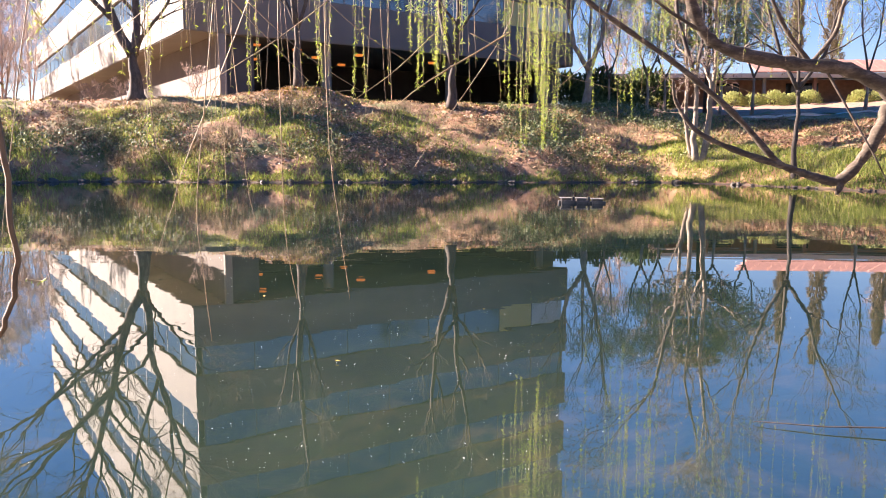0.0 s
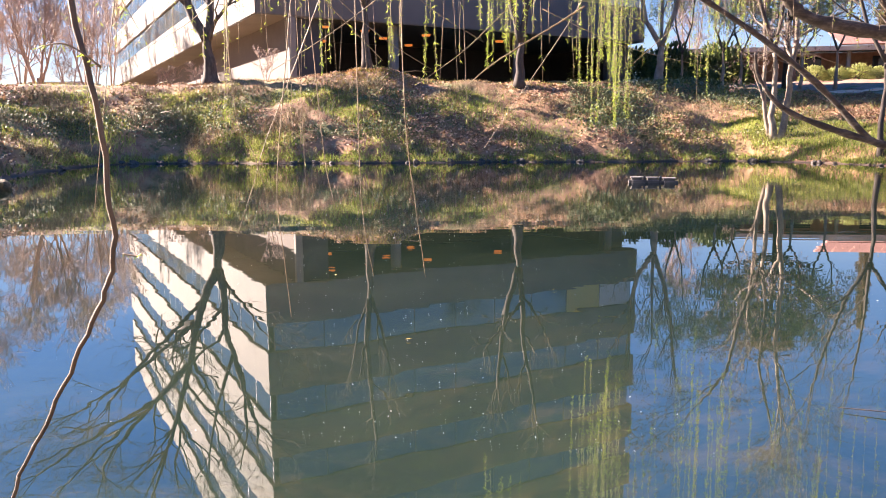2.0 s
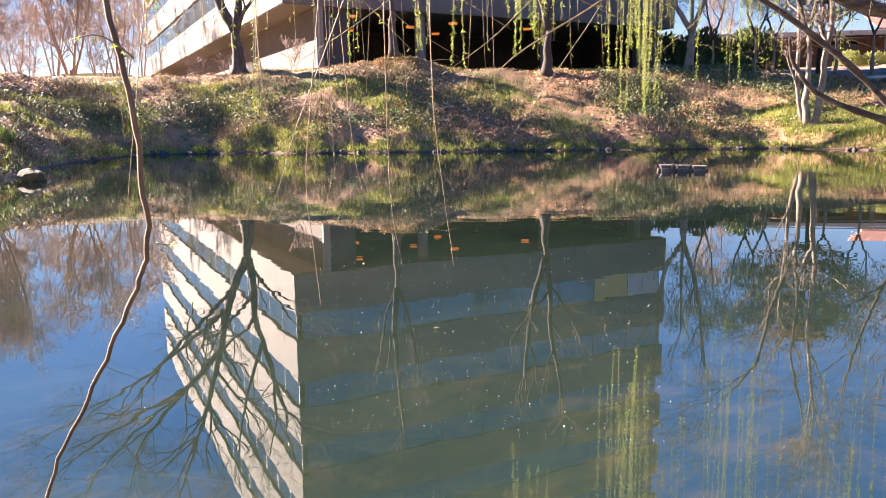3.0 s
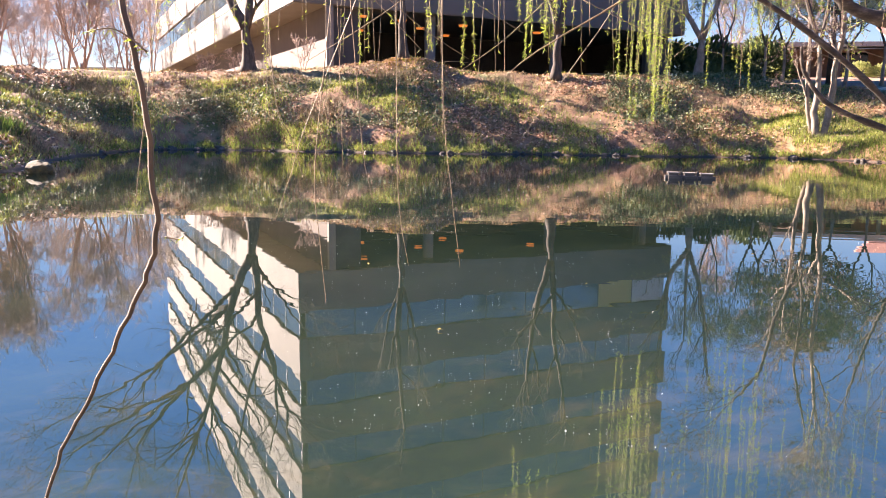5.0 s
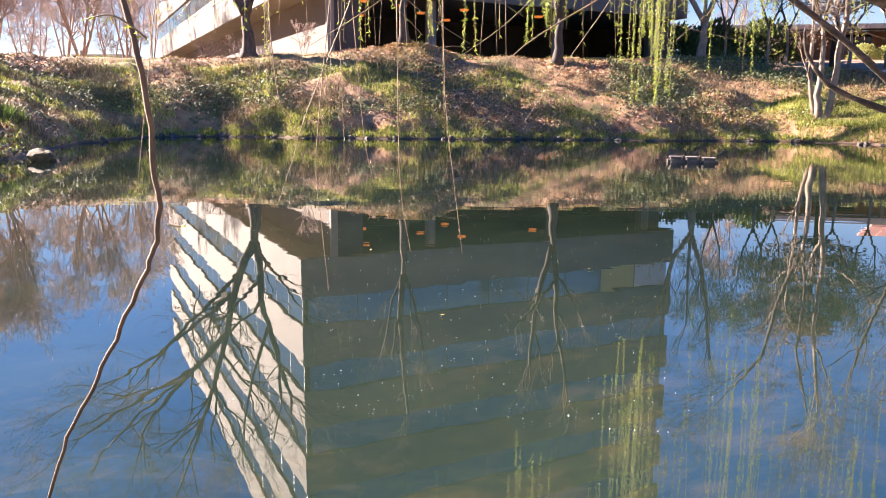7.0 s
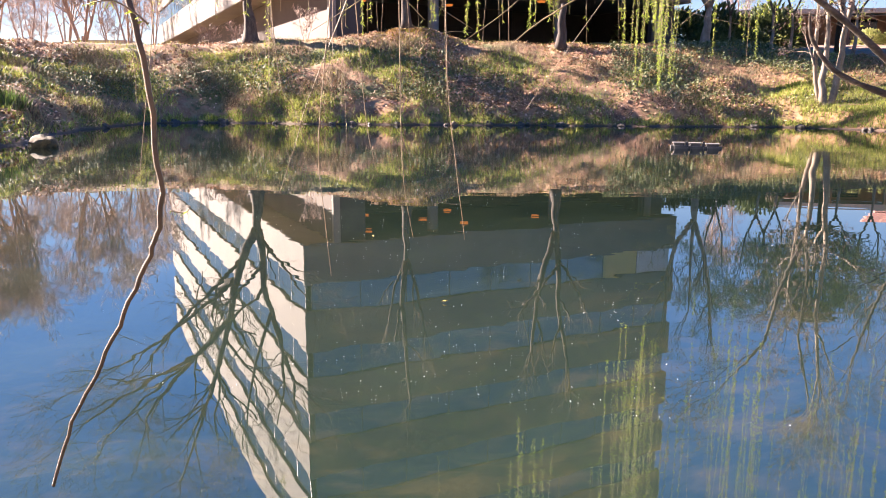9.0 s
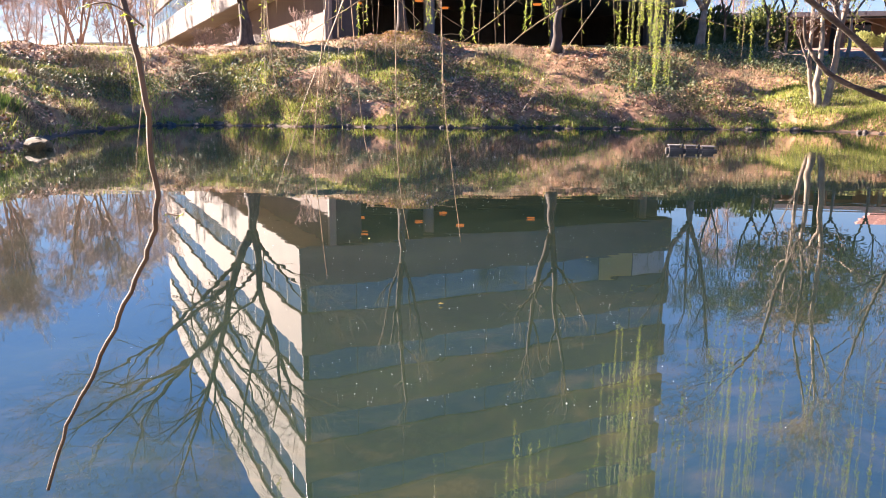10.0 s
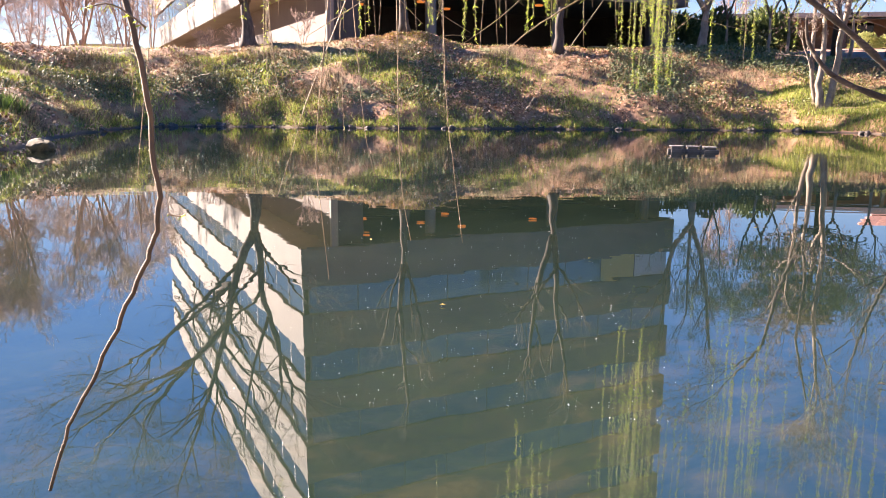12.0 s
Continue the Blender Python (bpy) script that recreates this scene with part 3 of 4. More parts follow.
tree((8.63, 46.0), [
    (0.30, 0, [(0, 0, 0), (0, 0, 1.5), (0.05, 0, 2.6)]),
    (0.16, 2.4, [(0.0, 0, 2.5), (-0.9, 0, 3.9), (-1.3, 0.1, 6.0), (-1.2, 0.1, 8.4)]),
    (0.16, 2.4, [(0.05, 0, 2.5), (0.7, 0, 4.3), (1.2, 0.1, 6.6), (1.5, 0.1, 9.0)]),
    (0.11, 2.2, [(0.0, 0, 2.6), (0.1, 0.4, 5.0), (0.2, 0.5, 8.2)]),
], BARK_PALE, "pale-barked tree with upright limbs on the lawn", 55, rise=0.12, leaf=LEAF_SOFT, leaf_count=1, leaf_size=0.1)
k = 0
for x, y, h in ((12.7, 48.0, 8), (17.1, 47.5, 7), (15.2, 53.0, 8), (20.5, 51.0, 8), (12.0, 56.0, 9), (27.5, 50.0, 10)):
    k += 1
    tree((x, y), [
        (0.12, 0, [(0, 0, 0), (0.05, 0, 1.5), (0, 0, 2.8)]),
        (0.075, 2.3, [(0, 0, 2.7), (-0.5, 0, h * 0.5), (-0.7, 0.1, h * 0.78)]),
        (0.07, 2.3, [(0, 0, 2.6), (0.6, 0, h * 0.5), (0.8, 0.1, h * 0.8)]),
    ], BARK_PALE, "slender tree in thin yellow-green spring leaf", 70 + k, kids=[4, 4, 3, 3],
        leaf=LEAF_SOFT, leaf_count=13 if k != 6 else 3, leaf_size=0.11, leaf_puff=0.4)
for x, y, h, n in ((-34.5, 44.0, 9, 5), (-31.5, 49.0, 8, 4), (-38.5, 47.0, 10, 5), (-38.0, 66.0, 11, 3), (-48.0, 72.0, 12, 3), (-42.0, 78.0, 11, 2), (-45.0, 58.0, 11, 3)):
    k += 1
    rng = random.Random(k)
    limbs = [(0.15, 0, [(0, 0, 0), (0, 0, 0.8), (0.05, 0, 1.6)])]
    for j in range(n):
        a = (j + rng.random()) * 2 * math.pi / n
        ex, ey = math.cos(a), math.sin(a)
        limbs.append((0.10, 2.4, [(ex * 0.05, ey * 0.05, 0.7), (ex * 0.6, ey * 0.6, h * 0.3), (ex * 1.2, ey * 1.2, h * 0.55), (ex * 1.5, ey * 1.5, h * 0.8)]))
    wild = tree((x, y), limbs, TWIG_RED, "bare reddish many-stemmed tree on the far lawn", 100 + k, rise=0.08, kids=[4, 5, 4, 4], wander=0.3, thin=0.012)

rng = random.Random(77)
# The second row is unseen: trees added for the office windows to mirror.
for x, y in ((22, 98), (64, 106), (73, 100), (-60, 100), (-52, 92), (-70, 96), (-78, 110),
             (36, 14), (44, 24), (52, 8), (40, 33), (58, 20), (62, 32), (48, 40), (30, -6), (70, 14), (-14, -16), (4, -22), (18, -18)):
    copy_thing(wild, Matrix.Translation((x, y, ground_z(x, y) - 0.2)) @ Matrix.Rotation(rng.uniform(0, 6.28), 4, "Z") @ Matrix.Scale(rng.uniform(0.9, 1.25), 4))


def cypress(x, y, h, w, seed, name="cypress_tree", label="tall narrow brownish-green cypress behind the low building", leaf=LEAF_DARK, spire=True):
    rng = random.Random(seed)
    z = ground_z(x, y) - 0.2
    root = empty(name, Matrix.Translation((x, y, z)), label, "tree")
    wood, crown = Geo(), Geo()
    wood.tube([Vector((0, 0, 0)), Vector((0, 0, h * 0.5)), Vector((0, 0, h * 0.97))], [0.25, 0.15, 0.03], 8)
    for _ in range(3600):
        t = rng.random() ** 0.8
        if spire:
            zz, rr = h * (0.06 + 0.94 * t), w * (1 - t) ** 0.55 * (0.75 + 0.25 * math.sin(t * 40 + seed))
        else:
            zz, rr = h * (0.35 + 0.65 * t), w * math.sin(math.pi * (0.15 + 0.8 * t)) * (0.7 + 0.3 * math.sin(t * 31 + seed))
        a = rng.uniform(0, 2 * math.pi)
        r = rr * math.sqrt(rng.uniform(0.15, 1))
        p = Vector((math.cos(a) * r, math.sin(a) * r, zz))
        d = Vector((math.cos(a), math.sin(a), 0.9 if spire else -0.1)).normalized()
        crown.leaf(p, turned(d, rng.uniform(0, 0.6), rng), rng.uniform(0.35, 0.7), rng.uniform(0.12, 0.22), Vector((0.2, 0.1, 1)))
    if not spire:
        for _ in range(46):
            t = rng.random()
            a = rng.uniform(0, 2 * math.pi)
            rr = w * math.sin(math.pi * (0.15 + 0.8 * t)) * 0.8
            zz = h * (0.35 + 0.6 * t)
            wood.tube([Vector((0, 0, zz - 0.3)), Vector((math.cos(a) * rr, math.sin(a) * rr, zz))], [0.06, 0.02], 4)
    part("trunk", wood, BARK_DARK, root, smooth=True)
    part("crown", crown, leaf, root)


cypress(45.0, 99.0, 16.2, 1.3, 1, leaf=LEAF_BROWN)
cypress(50.2, 100.0, 19.5, 1.7, 2, leaf=LEAF_BROWN)
cypress(59.2, 101.0, 17.0, 1.6, 3, leaf=LEAF_BROWN)
cypress(19.5, 57.0, 11.0, 4.6, 4, "cedar_tree", "spreading dark green cedar beside the low building", spire=False)



# ---- low building, hedge and path behind the right bank ----
def pavilion():
    z = ground_z(36, 82) - 0.3
    root = empty("pavilion", Matrix.Translation((17.5, 80.6, z)) @ Matrix.Scale(1.3, 4) @ Matrix.Rotation(radians(-4), 4, "Z"), "low brick pavilion with red tiled roof and deep eaves", "building")
    rounded("wall", (0, 3.0, -0.8), (40, 3.4, 2.3), BRICK_DARK, root, "dark brick wall in the shade of the eaves", 0.03)
    rounded("fascia", (-0.8, -0.6, 2.1), (40.8, -0.3, 2.45), FASCIA, root, "pale timber fascia", 0.03)
    rounded("soffit", (-0.8, -0.296, 2.3), (40.8, 3.0, 2.42), DARK_WALL, root, "", 0.02)
    for i in range(11):
        rounded("post", (0.3 + i * 3.9, 0.2, -0.8), (0.55 + i * 3.9, 0.45, 2.297), COLUMN if i % 3 == 0 else BRICK_DARK, root, "", 0.02)
    for i in range(6):
        rounded("window", (2 + i * 6.4, 2.94, 0.5), (4.6 + i * 6.4, 3.02, 2.0), DARK_GLASS, root, "", 0.01)
    n = 68
    w = 29.6 / n
    g = Geo()
    g.box((0.015, 0, 0), (w - 0.015, 3.4, 0.10))
    tile = g.mesh("roof_tile", ROOF_RED)
    for i in range(n):
        t = new("roof_tile", tile)
        t.parent = root
        t.matrix_local = Matrix.Translation((11.2 + i * w, -0.7, 2.47)) @ Matrix.Rotation(radians(22 + 0.3 * math.sin(i * 2.3)), 4, "X")


pavilion()
rng = random.Random(5)


def bush(x, y, r, leaf, label, count=900, name="bush", squash=0.85):
    root = empty(name, Matrix.Translation((x, y, ground_z(x, y) - 0.08)), label, "bush", "clipped bushes")
    g, wood = Geo(), Geo()
    for _ in range(count):
        d = Vector((rng.gauss(0, 1), rng.gauss(0, 1), rng.gauss(0, 1)))
        d.normalize()
        d.z = abs(d.z) * 1.25 - 0.2
        p = Vector((d.x * r, d.y * r, max(0.05, (d.z + 0.3) * r * squash))) * rng.uniform(0.65, 1.08)
        g.leaf(p, turned(d.normalized(), rng.uniform(0, 0.9), rng), r * rng.uniform(0.14, 0.26), r * 0.11, Vector((0.1, 0.3, 1)))
    for _ in range(6):
        a = rng.uniform(0, 6.28)
        wood.tube([Vector((0, 0, 0)), Vector((math.cos(a) * r * 0.4, math.sin(a) * r * 0.4, r * 0.8))], [0.03, 0.012], 5)
    part("stem", wood, BARK_DARK, root)
    part("foliage", g, leaf, root)


for x in (21.4, 22.9, 24.3, 25.7, 27.1, 30.8, 32.4, 34.0, 14.6, 16.0):
    bush(x * 1.3 + rng.uniform(-0.2, 0.2), 74.0 + rng.uniform(-0.3, 0.3), rng.uniform(1.0, 1.25), LEAF_BUSH, "rounded yellow-green clipped bush before the pavilion")
for x, y, r in ((9.9, 49.5, 0.9), (11.2, 50.5, 0.8), (12.2, 61.0, 1.5), (11.6, 59.0, 1.7), (13.6, 58.0, 1.3), (14.5, 60.0, 1.4)):
    bush(x, y, r, LEAF_DARK, "low dark green bush on the lawn", name="bush")

for x, y, r in ((10.5, 67.0, 2.4), (14.0, 70.0, 2.8), (18.5, 71.0, 2.6), (7.0, 66.0, 2.2)):
    bush(x, y, r, LEAF_DARK, "tall loose dark green shrub behind the lawn", 1500, squash=1.0)

g = Geo()
xs = np.linspace(15.5, 44, 70)
for i in range(len(xs) - 1):
    for (ya, yb) in ((44.3, 45.3),):
        q = []
        for xx in (xs[i], xs[i + 1]):
            zz = max(ground_z(xx, ya), ground_z(xx, yb)) + 0.06
            q.append((xx, zz))
        (xa, za), (xb, zb) = q
        g.add([(xa, ya, za - 0.3), (xb, ya, zb - 0.3), (xb, ya, zb), (xa, ya, za), (xb, yb, zb), (xa, yb, za)], [(0, 1, 2, 3), (3, 2, 4, 5)])
tagged(part("path", g, PATH), "pale concrete footpath along the top of the bank", "path", kind="structure")

g = Geo()
xs, ys = np.linspace(13.5, 56, 60), np.linspace(45.8, 77.5, 14)
gx, gy = np.meshgrid(xs, ys)
gz = height(gx, gy) + 0.05
g.v = np.stack([gx, gy, gz], -1).reshape(-1, 3).tolist()
g.f = [(j * 60 + i, j * 60 + i + 1, (j + 1) * 60 + i + 1, (j + 1) * 60 + i) for j in range(13) for i in range(59)]
tagged(part("planting_bed", g, mat("red_mulch", [(0.12, 0.06, 0.04), (0.24, 0.13, 0.085), (0.34, 0.20, 0.14)], 2.5, 0.95, 0.03, 20), smooth=True),
       "reddish-brown bark mulch before the pavilion", "mulch", kind="structure")

# far lamp post and far block on the left lawn
post = empty("lamp_post", Matrix.Translation((-46.8, 70.0, ground_z(-46.8, 70) - 0.1)), "thin grey steel lamp post on the far lawn", "lamp post")
g = Geo()
g.tube([Vector((0, 0, 0)), Vector((0, 0, 0.5)), Vector((0, 0, 9.5))], [0.14, 0.11, 0.07], 8)
part("pole", g, STEEL, post)
g = Geo()
g.box((-0.1, -0.5, 9.4), (0.1, 0.5, 9.55))
part("lamp_head", g, STEEL, post)
far = empty("distant_block", Matrix.Translation((-80.0, 122.0, ground_z(-80, 122) - 0.3)), "low grey distant building behind bare trees", "building")
rounded("wall", (0, 0, 0), (9, 6, 5.8), FAR_WALL, far, "", 0.05)
rounded("roof", (-0.2, -0.2, 5.803), (9.2, 6.2, 6.1), FASCIA, far, "", 0.05)
for i in range(4):
    rounded("window", (0.8 + i * 2.1, -0.05, 3.2), (2.2 + i * 2.1, 0.05, 4.6), DARK_GLASS, far, "", 0.01)

# picnic table under the building
table = empty("picnic_table", SIZE @ Matrix.Translation(CORNER + U * 21.6 + V * 3.2 + Vector((0, 0, BASE + 0.25))) @ Matrix.Rotation(radians(34), 4, "Z"),
              "weathered grey picnic table in the garage", "table")
rounded("tabletop", (-0.9, -0.38, 0.70), (0.9, 0.38, 0.75), TABLE_PAINT, table)
for s in (-1, 1):
    rounded("bench", (-0.9, s * 0.72 - 0.14, 0.42), (0.9, s * 0.72 + 0.14, 0.46), TABLE_PAINT, table)
    rounded("leg", (s * 0.6 - 0.04, -0.85, 0.0), (s * 0.6 + 0.04, -0.55, 0.42), TABLE_PAINT, table)
    rounded("leg", (s * 0.6 - 0.04, 0.55, 0.0), (s * 0.6 + 0.04, 0.85, 0.42), TABLE_PAINT, table)
    rounded("brace", (s * 0.6 - 0.04, -0.3, 0.0), (s * 0.6 + 0.04, 0.3, 0.7), TABLE_PAINT, table)


# ---- things in the water and on the shore ----
def boulder(name, size, seed, material):
    r = random.Random(seed)
    bm = bmesh.new()
    bmesh.ops.create_icosphere(bm, subdivisions=3, radius=1.0)
    off = Vector((r.uniform(0, 50), r.uniform(0, 50), r.uniform(0, 50)))
    for v in bm.verts:
        k = 1 + 0.45 * noise.noise(v.co * 1.2 + off) + 0.16 * noise.noise(v.co * 3.4 + off)
        v.co = Vector((v.co.x * size[0], v.co.y * size[1], v.co.z * size[2])) * k
    me = bpy.data.meshes.new(name)
    bm.to_mesh(me)
    bm.free()
    me.materials.append(material)
    return me


ob = new("rock", boulder("rock", (0.33, 0.24, 0.19), 6, MOSSY))
ob.location = (-9.38, 13.1, 0.04)
ob.rotation_euler = (0.0, 0.0, 2.2)
tagged(ob, "mossy tan rock breaking the pond surface", "rock")
stones = [boulder("stone", (0.22, 0.16, 0.13), s, STONE) for s in (11, 12, 13, 14)]
rng = random.Random(9)
edge = [(a, b) for a, b in zip(SHORE, np.roll(SHORE, -1, 0)) if min(a[1], b[1]) > 19]
for i in range(64):
    a, b = edge[rng.randrange(len(edge))] if i > 12 else (np.array((-14.0, 26.4)), np.array((-11.0, 27.0)))
    t = rng.random()
    x, y = a + (b - a) * t
    s = rng.uniform(0.3, 1.0) * (0.55 if x > 9 else 1.0)
    ob = new("stone", stones[i % 4])
    ob.location = (x + rng.uniform(-0.2, 0.2), y + rng.uniform(-0.05, 0.3), 0.02)
    ob.rotation_euler = (rng.uniform(-0.3, 0.3), rng.uniform(-0.3, 0.3), rng.uniform(0, 6))
    ob.scale = (s, s, s * rng.uniform(0.7, 1.1))
    tagged(ob, "dark wet stone at the water's edge", "stone", "shore stones")

raft = empty("float", Matrix.Translation((2.84, 15.4, 0.0)) @ Matrix.Rotation(radians(-4), 4, "Z"), "grey modular plastic float lying on the pond", "float")
for i, (x, w, y) in enumerate(((-0.48, 0.31, 0.0), (-0.16, 0.30, 0.06), (0.15, 0.33, 0.03))):
    mod = rounded("module", (x, y, -0.12), (x + w, y + 0.30, 0.118 - 0.008 * i), FLOAT_GREY, raft, "weathered grey float block", 0.06)
    rounded("rim", (x + 0.03, y + 0.03, 0.108 - 0.008 * i), (x + w - 0.03, y + 0.27, 0.124 - 0.008 * i), FLOAT_TOP, mod, "tan top tinted as if sunlit", 0.007)
for x in (-0.165, 0.145):
    rounded("connector", (x - 0.02, 0.12, 0.03), (x + 0.02, 0.2, 0.14), DARK_WALL, raft, "", 0.01)

g = Geo()
rng = random.Random(17)
for i in range(900):
    y = 2.2 + 11 * rng.random() ** 1.6
    x = rng.gauss(-0.1, 0.22) * y
    if shore_distance(np.array([x]), np.array([y]))[0] > -0.3:
        continue
    s = rng.uniform(0.0015, 0.004) * (0.6 + y * 0.09)
    a = rng.uniform(0, 6.28)
    c, d = math.cos(a) * s, math.sin(a) * s
    g.add([(x - c, y - d, 0.004), (x + d * 0.6, y - c * 0.6, 0.004), (x + c, y + d, 0.007), (x - d * 0.6, y + c * 0.6, 0.005)], [(0, 1, 2, 3)])
tagged(part("petals", g, PETAL), "small white petals drifting on the water", "petals", kind="stuff")
for i, (x, y) in enumerate(((-0.5, 3.4), (0.25, 4.6), (-1.2, 5.0), (1.6, 6.0), (2.9, 6.2), (-2.2, 7.4))):
    g = Geo()
    g.leaf(Vector((0, 0, 0.004)), Vector((math.cos(i), math.sin(i), 0.1)).normalized(), 0.03, 0.016, Vector((0, 0, 1)))
    ob = part("fallen_leaf", g, YELLOW)
    ob.location = (x, y, 0.003)
    tagged(ob, "yellow fallen leaf afloat on the pond", "leaf", "floating leaves")
g = Geo()
g.tube([Vector((1.12, 2.62, 0.01)), Vector((1.35, 2.55, 0.016)), Vector((1.75, 2.5, 0.03)), Vector((2.05, 2.52, 0.06))], [0.0015, 0.0025, 0.0035, 0.004], 6)
tagged(part("stick", g, TWIG_NEAR), "thin brown stick floating by the near bank", "stick")


# ---- cover of the banks ----
def cover(name, label, material, count, seed, area, chance, make):
    """Scatter count pieces over a rectangle of the plan; chance(x, y, d) in 0..1 thins them."""
    r = np.random.RandomState(seed)
    x0, x1, y0, y1 = area
    x, y = r.uniform(x0, x1, count), r.uniform(y0, y1, count)
    d = shore_distance(x, y)
    keep = (d > -0.3) & (r.uniform(0, 1, count) < chance(x, y, np.maximum(d, 0.3)))
    x, y, d = x[keep], y[keep], d[keep]
    z = height(x, y)
    dry = z > 0.03
    x, y, z, d = x[dry], y[dry], z[dry], d[dry]
    v, f = make(r, x, y, z, d)
    n, k = f.shape
    me = bpy.data.meshes.new(name)
    me.vertices.add(n * k)
    me.vertices.foreach_set("co", v.reshape(-1).astype(np.float32))
    me.loops.add(n * k)
    me.loops.foreach_set("vertex_index", f.reshape(-1).astype(np.int32))
    me.polygons.add(n)
    me.polygons.foreach_set("loop_start", np.arange(0, n * k, k, dtype=np.int32))
    me.update(calc_edges=True)
    me.validate()
    me.materials.append(material)
    return tagged(new(name, me), label, name.split("_")[0], kind="stuff")


def blades(tall, wide, lean):
    def make(r, x, y, z, d):
        n = len(x)
        h = tall * r.uniform(0.45, 1.25, n)
        a, b = r.uniform(0, np.pi, n), r.uniform(0, 2 * np.pi, n)
        w = wide * r.uniform(0.6, 1.3, n)
        dx, dy = np.cos(a) * w, np.sin(a) * w
        k = lean * h * r.uniform(0, 1, n)
        base = np.stack([x, y, z - 0.02], -1)
        side = np.stack([dx, dy, 0 * dx], -1)
        tip = base + np.stack([np.cos(b) * k, np.sin(b) * k, h], -1)
        v = np.stack([base - side, base + side, tip], 1)
        return v, np.arange(3 * n).reshape(n, 3)
    return make


def flakes(size, lift, tilt):
    def make(r, x, y, z, d):
        n = len(x)
        s = size * r.uniform(0.5, 1.4, n)
        a = r.uniform(0, 2 * np.pi, n)
        c = np.stack([x, y, z + lift * r.uniform(0.1, 1, n) + 0.01], -1)
        t1, t2 = r.uniform(-tilt, tilt, n), r.uniform(-tilt, tilt, n)
        e1 = np.stack([np.cos(a), np.sin(a), t1], -1) * s[:, None]
        e2 = np.stack([-np.sin(a), np.cos(a), t2], -1) * (s * 0.7)[:, None]
        v = np.stack([c - e1, c - e2, c + e1, c + e2], 1)
        return v, np.arange(4 * n).reshape(n, 4)
    return make


def patches(x, y, s, seed):
    return 0.5 + 0.25 * (np.sin(x * s + seed + 1.7 * np.sin(y * s * 0.7 + seed)) + np.sin(y * s * 1.2 - seed + 1.3 * np.sin(x * s * 0.8)))


WIDE = (-22, 20, 10, 37)
cover("grass_tufts", "fresh yellow-green grass on the lower bank", GRASS, 900000, 1, WIDE,
      lambda x, y, d: np.maximum(np.clip((patches(x, y, 1.1, 2) - 0.32) * 1.9, 0, 1), (d < 0.5) | ((x > 9.0) & (d < 3.0))) * (d < 10) * np.where(x > 8, np.where(d < 3.2, 1.0, np.where(x > 12.5, 0.06, 0.3)), np.where(d < 1.8, np.where((x < -10) & (y < 22), 0.15, 0.85), np.where(d > 6, 0.06, np.where(x < -1, 0.5, 0.2)))), blades(0.19, 0.014, 0.9))
cover("dry_grass", "straw-coloured dry grass on the bank", GRASS_DRY, 600000, 2, WIDE,
      lambda x, y, d: np.clip((patches(x, y, 0.9, 9) - 0.3) * 1.4, 0, 1) * (d < 10) * 0.5, blades(0.14, 0.012, 1.8))
cover("leaf_litter", "brown fallen leaves on bare earth", LITTER, 520000, 3, WIDE,
      lambda x, y, d: np.clip(patches(x, y, 0.7, 4) * 1.3 - 0.1, 0, 1) * (d < 11) * np.where((x > -6), np.where(x > 8, 0.15, 0.6), 0.3), flakes(0.045, 0.05, 0.9))
cover("bark_mulch", "reddish-brown bark chips on the steep earth slope", MULCH, 420000, 21, (10.0, 26.0, 10, 40),
      lambda x, y, d: (d > 2.4) * (d < 11) * np.clip((x - 11.6) / 1.4, 0, 1) * np.clip(patches(x, y, 0.9, 5) + 0.3, 0, 1), flakes(0.03, 0.04, 0.7))
cover("ivy", "dull green ivy over the upper bank", IVY, 700000, 4, WIDE,
      lambda x, y, d: np.clip((patches(x, y, 0.8, 6) - 0.22) * 2.0, 0, 1) * (d > 1.4) * np.where(x > 2.5, d < 8.3, d < 5.6) * np.where((x > 2.5) & (x < 10.5), 0.75, np.where(x < -4, 0.42, 0.08)),
      flakes(0.034, 0.30, 1.1))
cover("undergrowth", "dead brown stems and brambles on the bank", STEM_DRY, 420000, 9, WIDE,
      lambda x, y, d: np.clip((patches(x, y, 1.3, 12) - 0.45) * 2.4, 0, 1) * (d > 0.3) * (d < 6.5) * np.where(x < -5, 1.0, 0.3), blades(0.34, 0.010, 1.3))
cover("lawn_grass", "short green lawn behind the crest", GRASS, 90000, 5, (-48, 34, 33, 58),
      lambda x, y, d: (d > 7.5) * np.where((x > -16) & (x < 6), 0.05, np.where((x > 13) & (y > 42.5), 0.0, 0.8)), blades(0.07, 0.012, 0.6))
cover("reeds", "lush green reeds on the left shore", REED, 16000, 6, (-14.5, -9.0, 10, 19),
      lambda x, y, d: (d > 0.9) * (d < 2.6) * np.clip((patches(x, y, 1.6, 1) - 0.35) * 3, 0, 1), blades(0.36, 0.018, 0.8))
cover("rusty_grass", "orange-brown dry grass along the wall", mat("rusty_grass", [(0.30, 0.13, 0.03), (0.46, 0.23, 0.06)], 2, 0.7, 0, vary=0.4, thin=0.2), 9000, 7, (-14.2, -10.6, 36.4, 40.5),
      lambda x, y, d: np.clip(patches(x, y, 2.0, 3) * 1.4, 0, 1), blades(0.24, 0.012, 0.9))
cover("yellow_moss", "yellow moss round the tree foot", mat("yellow_moss", [(0.26, 0.19, 0.02), (0.42, 0.30, 0.05)], 3, 0.8, 0, vary=0.4), 22000, 8, (-9.2, -3.8, 32.8, 37.0),
      lambda x, y, d: np.exp(-((x + 6.4) ** 2 + (y - 34.9) ** 2) / 1.8), blades(0.08, 0.02, 1.0))

rng = random.Random(31)
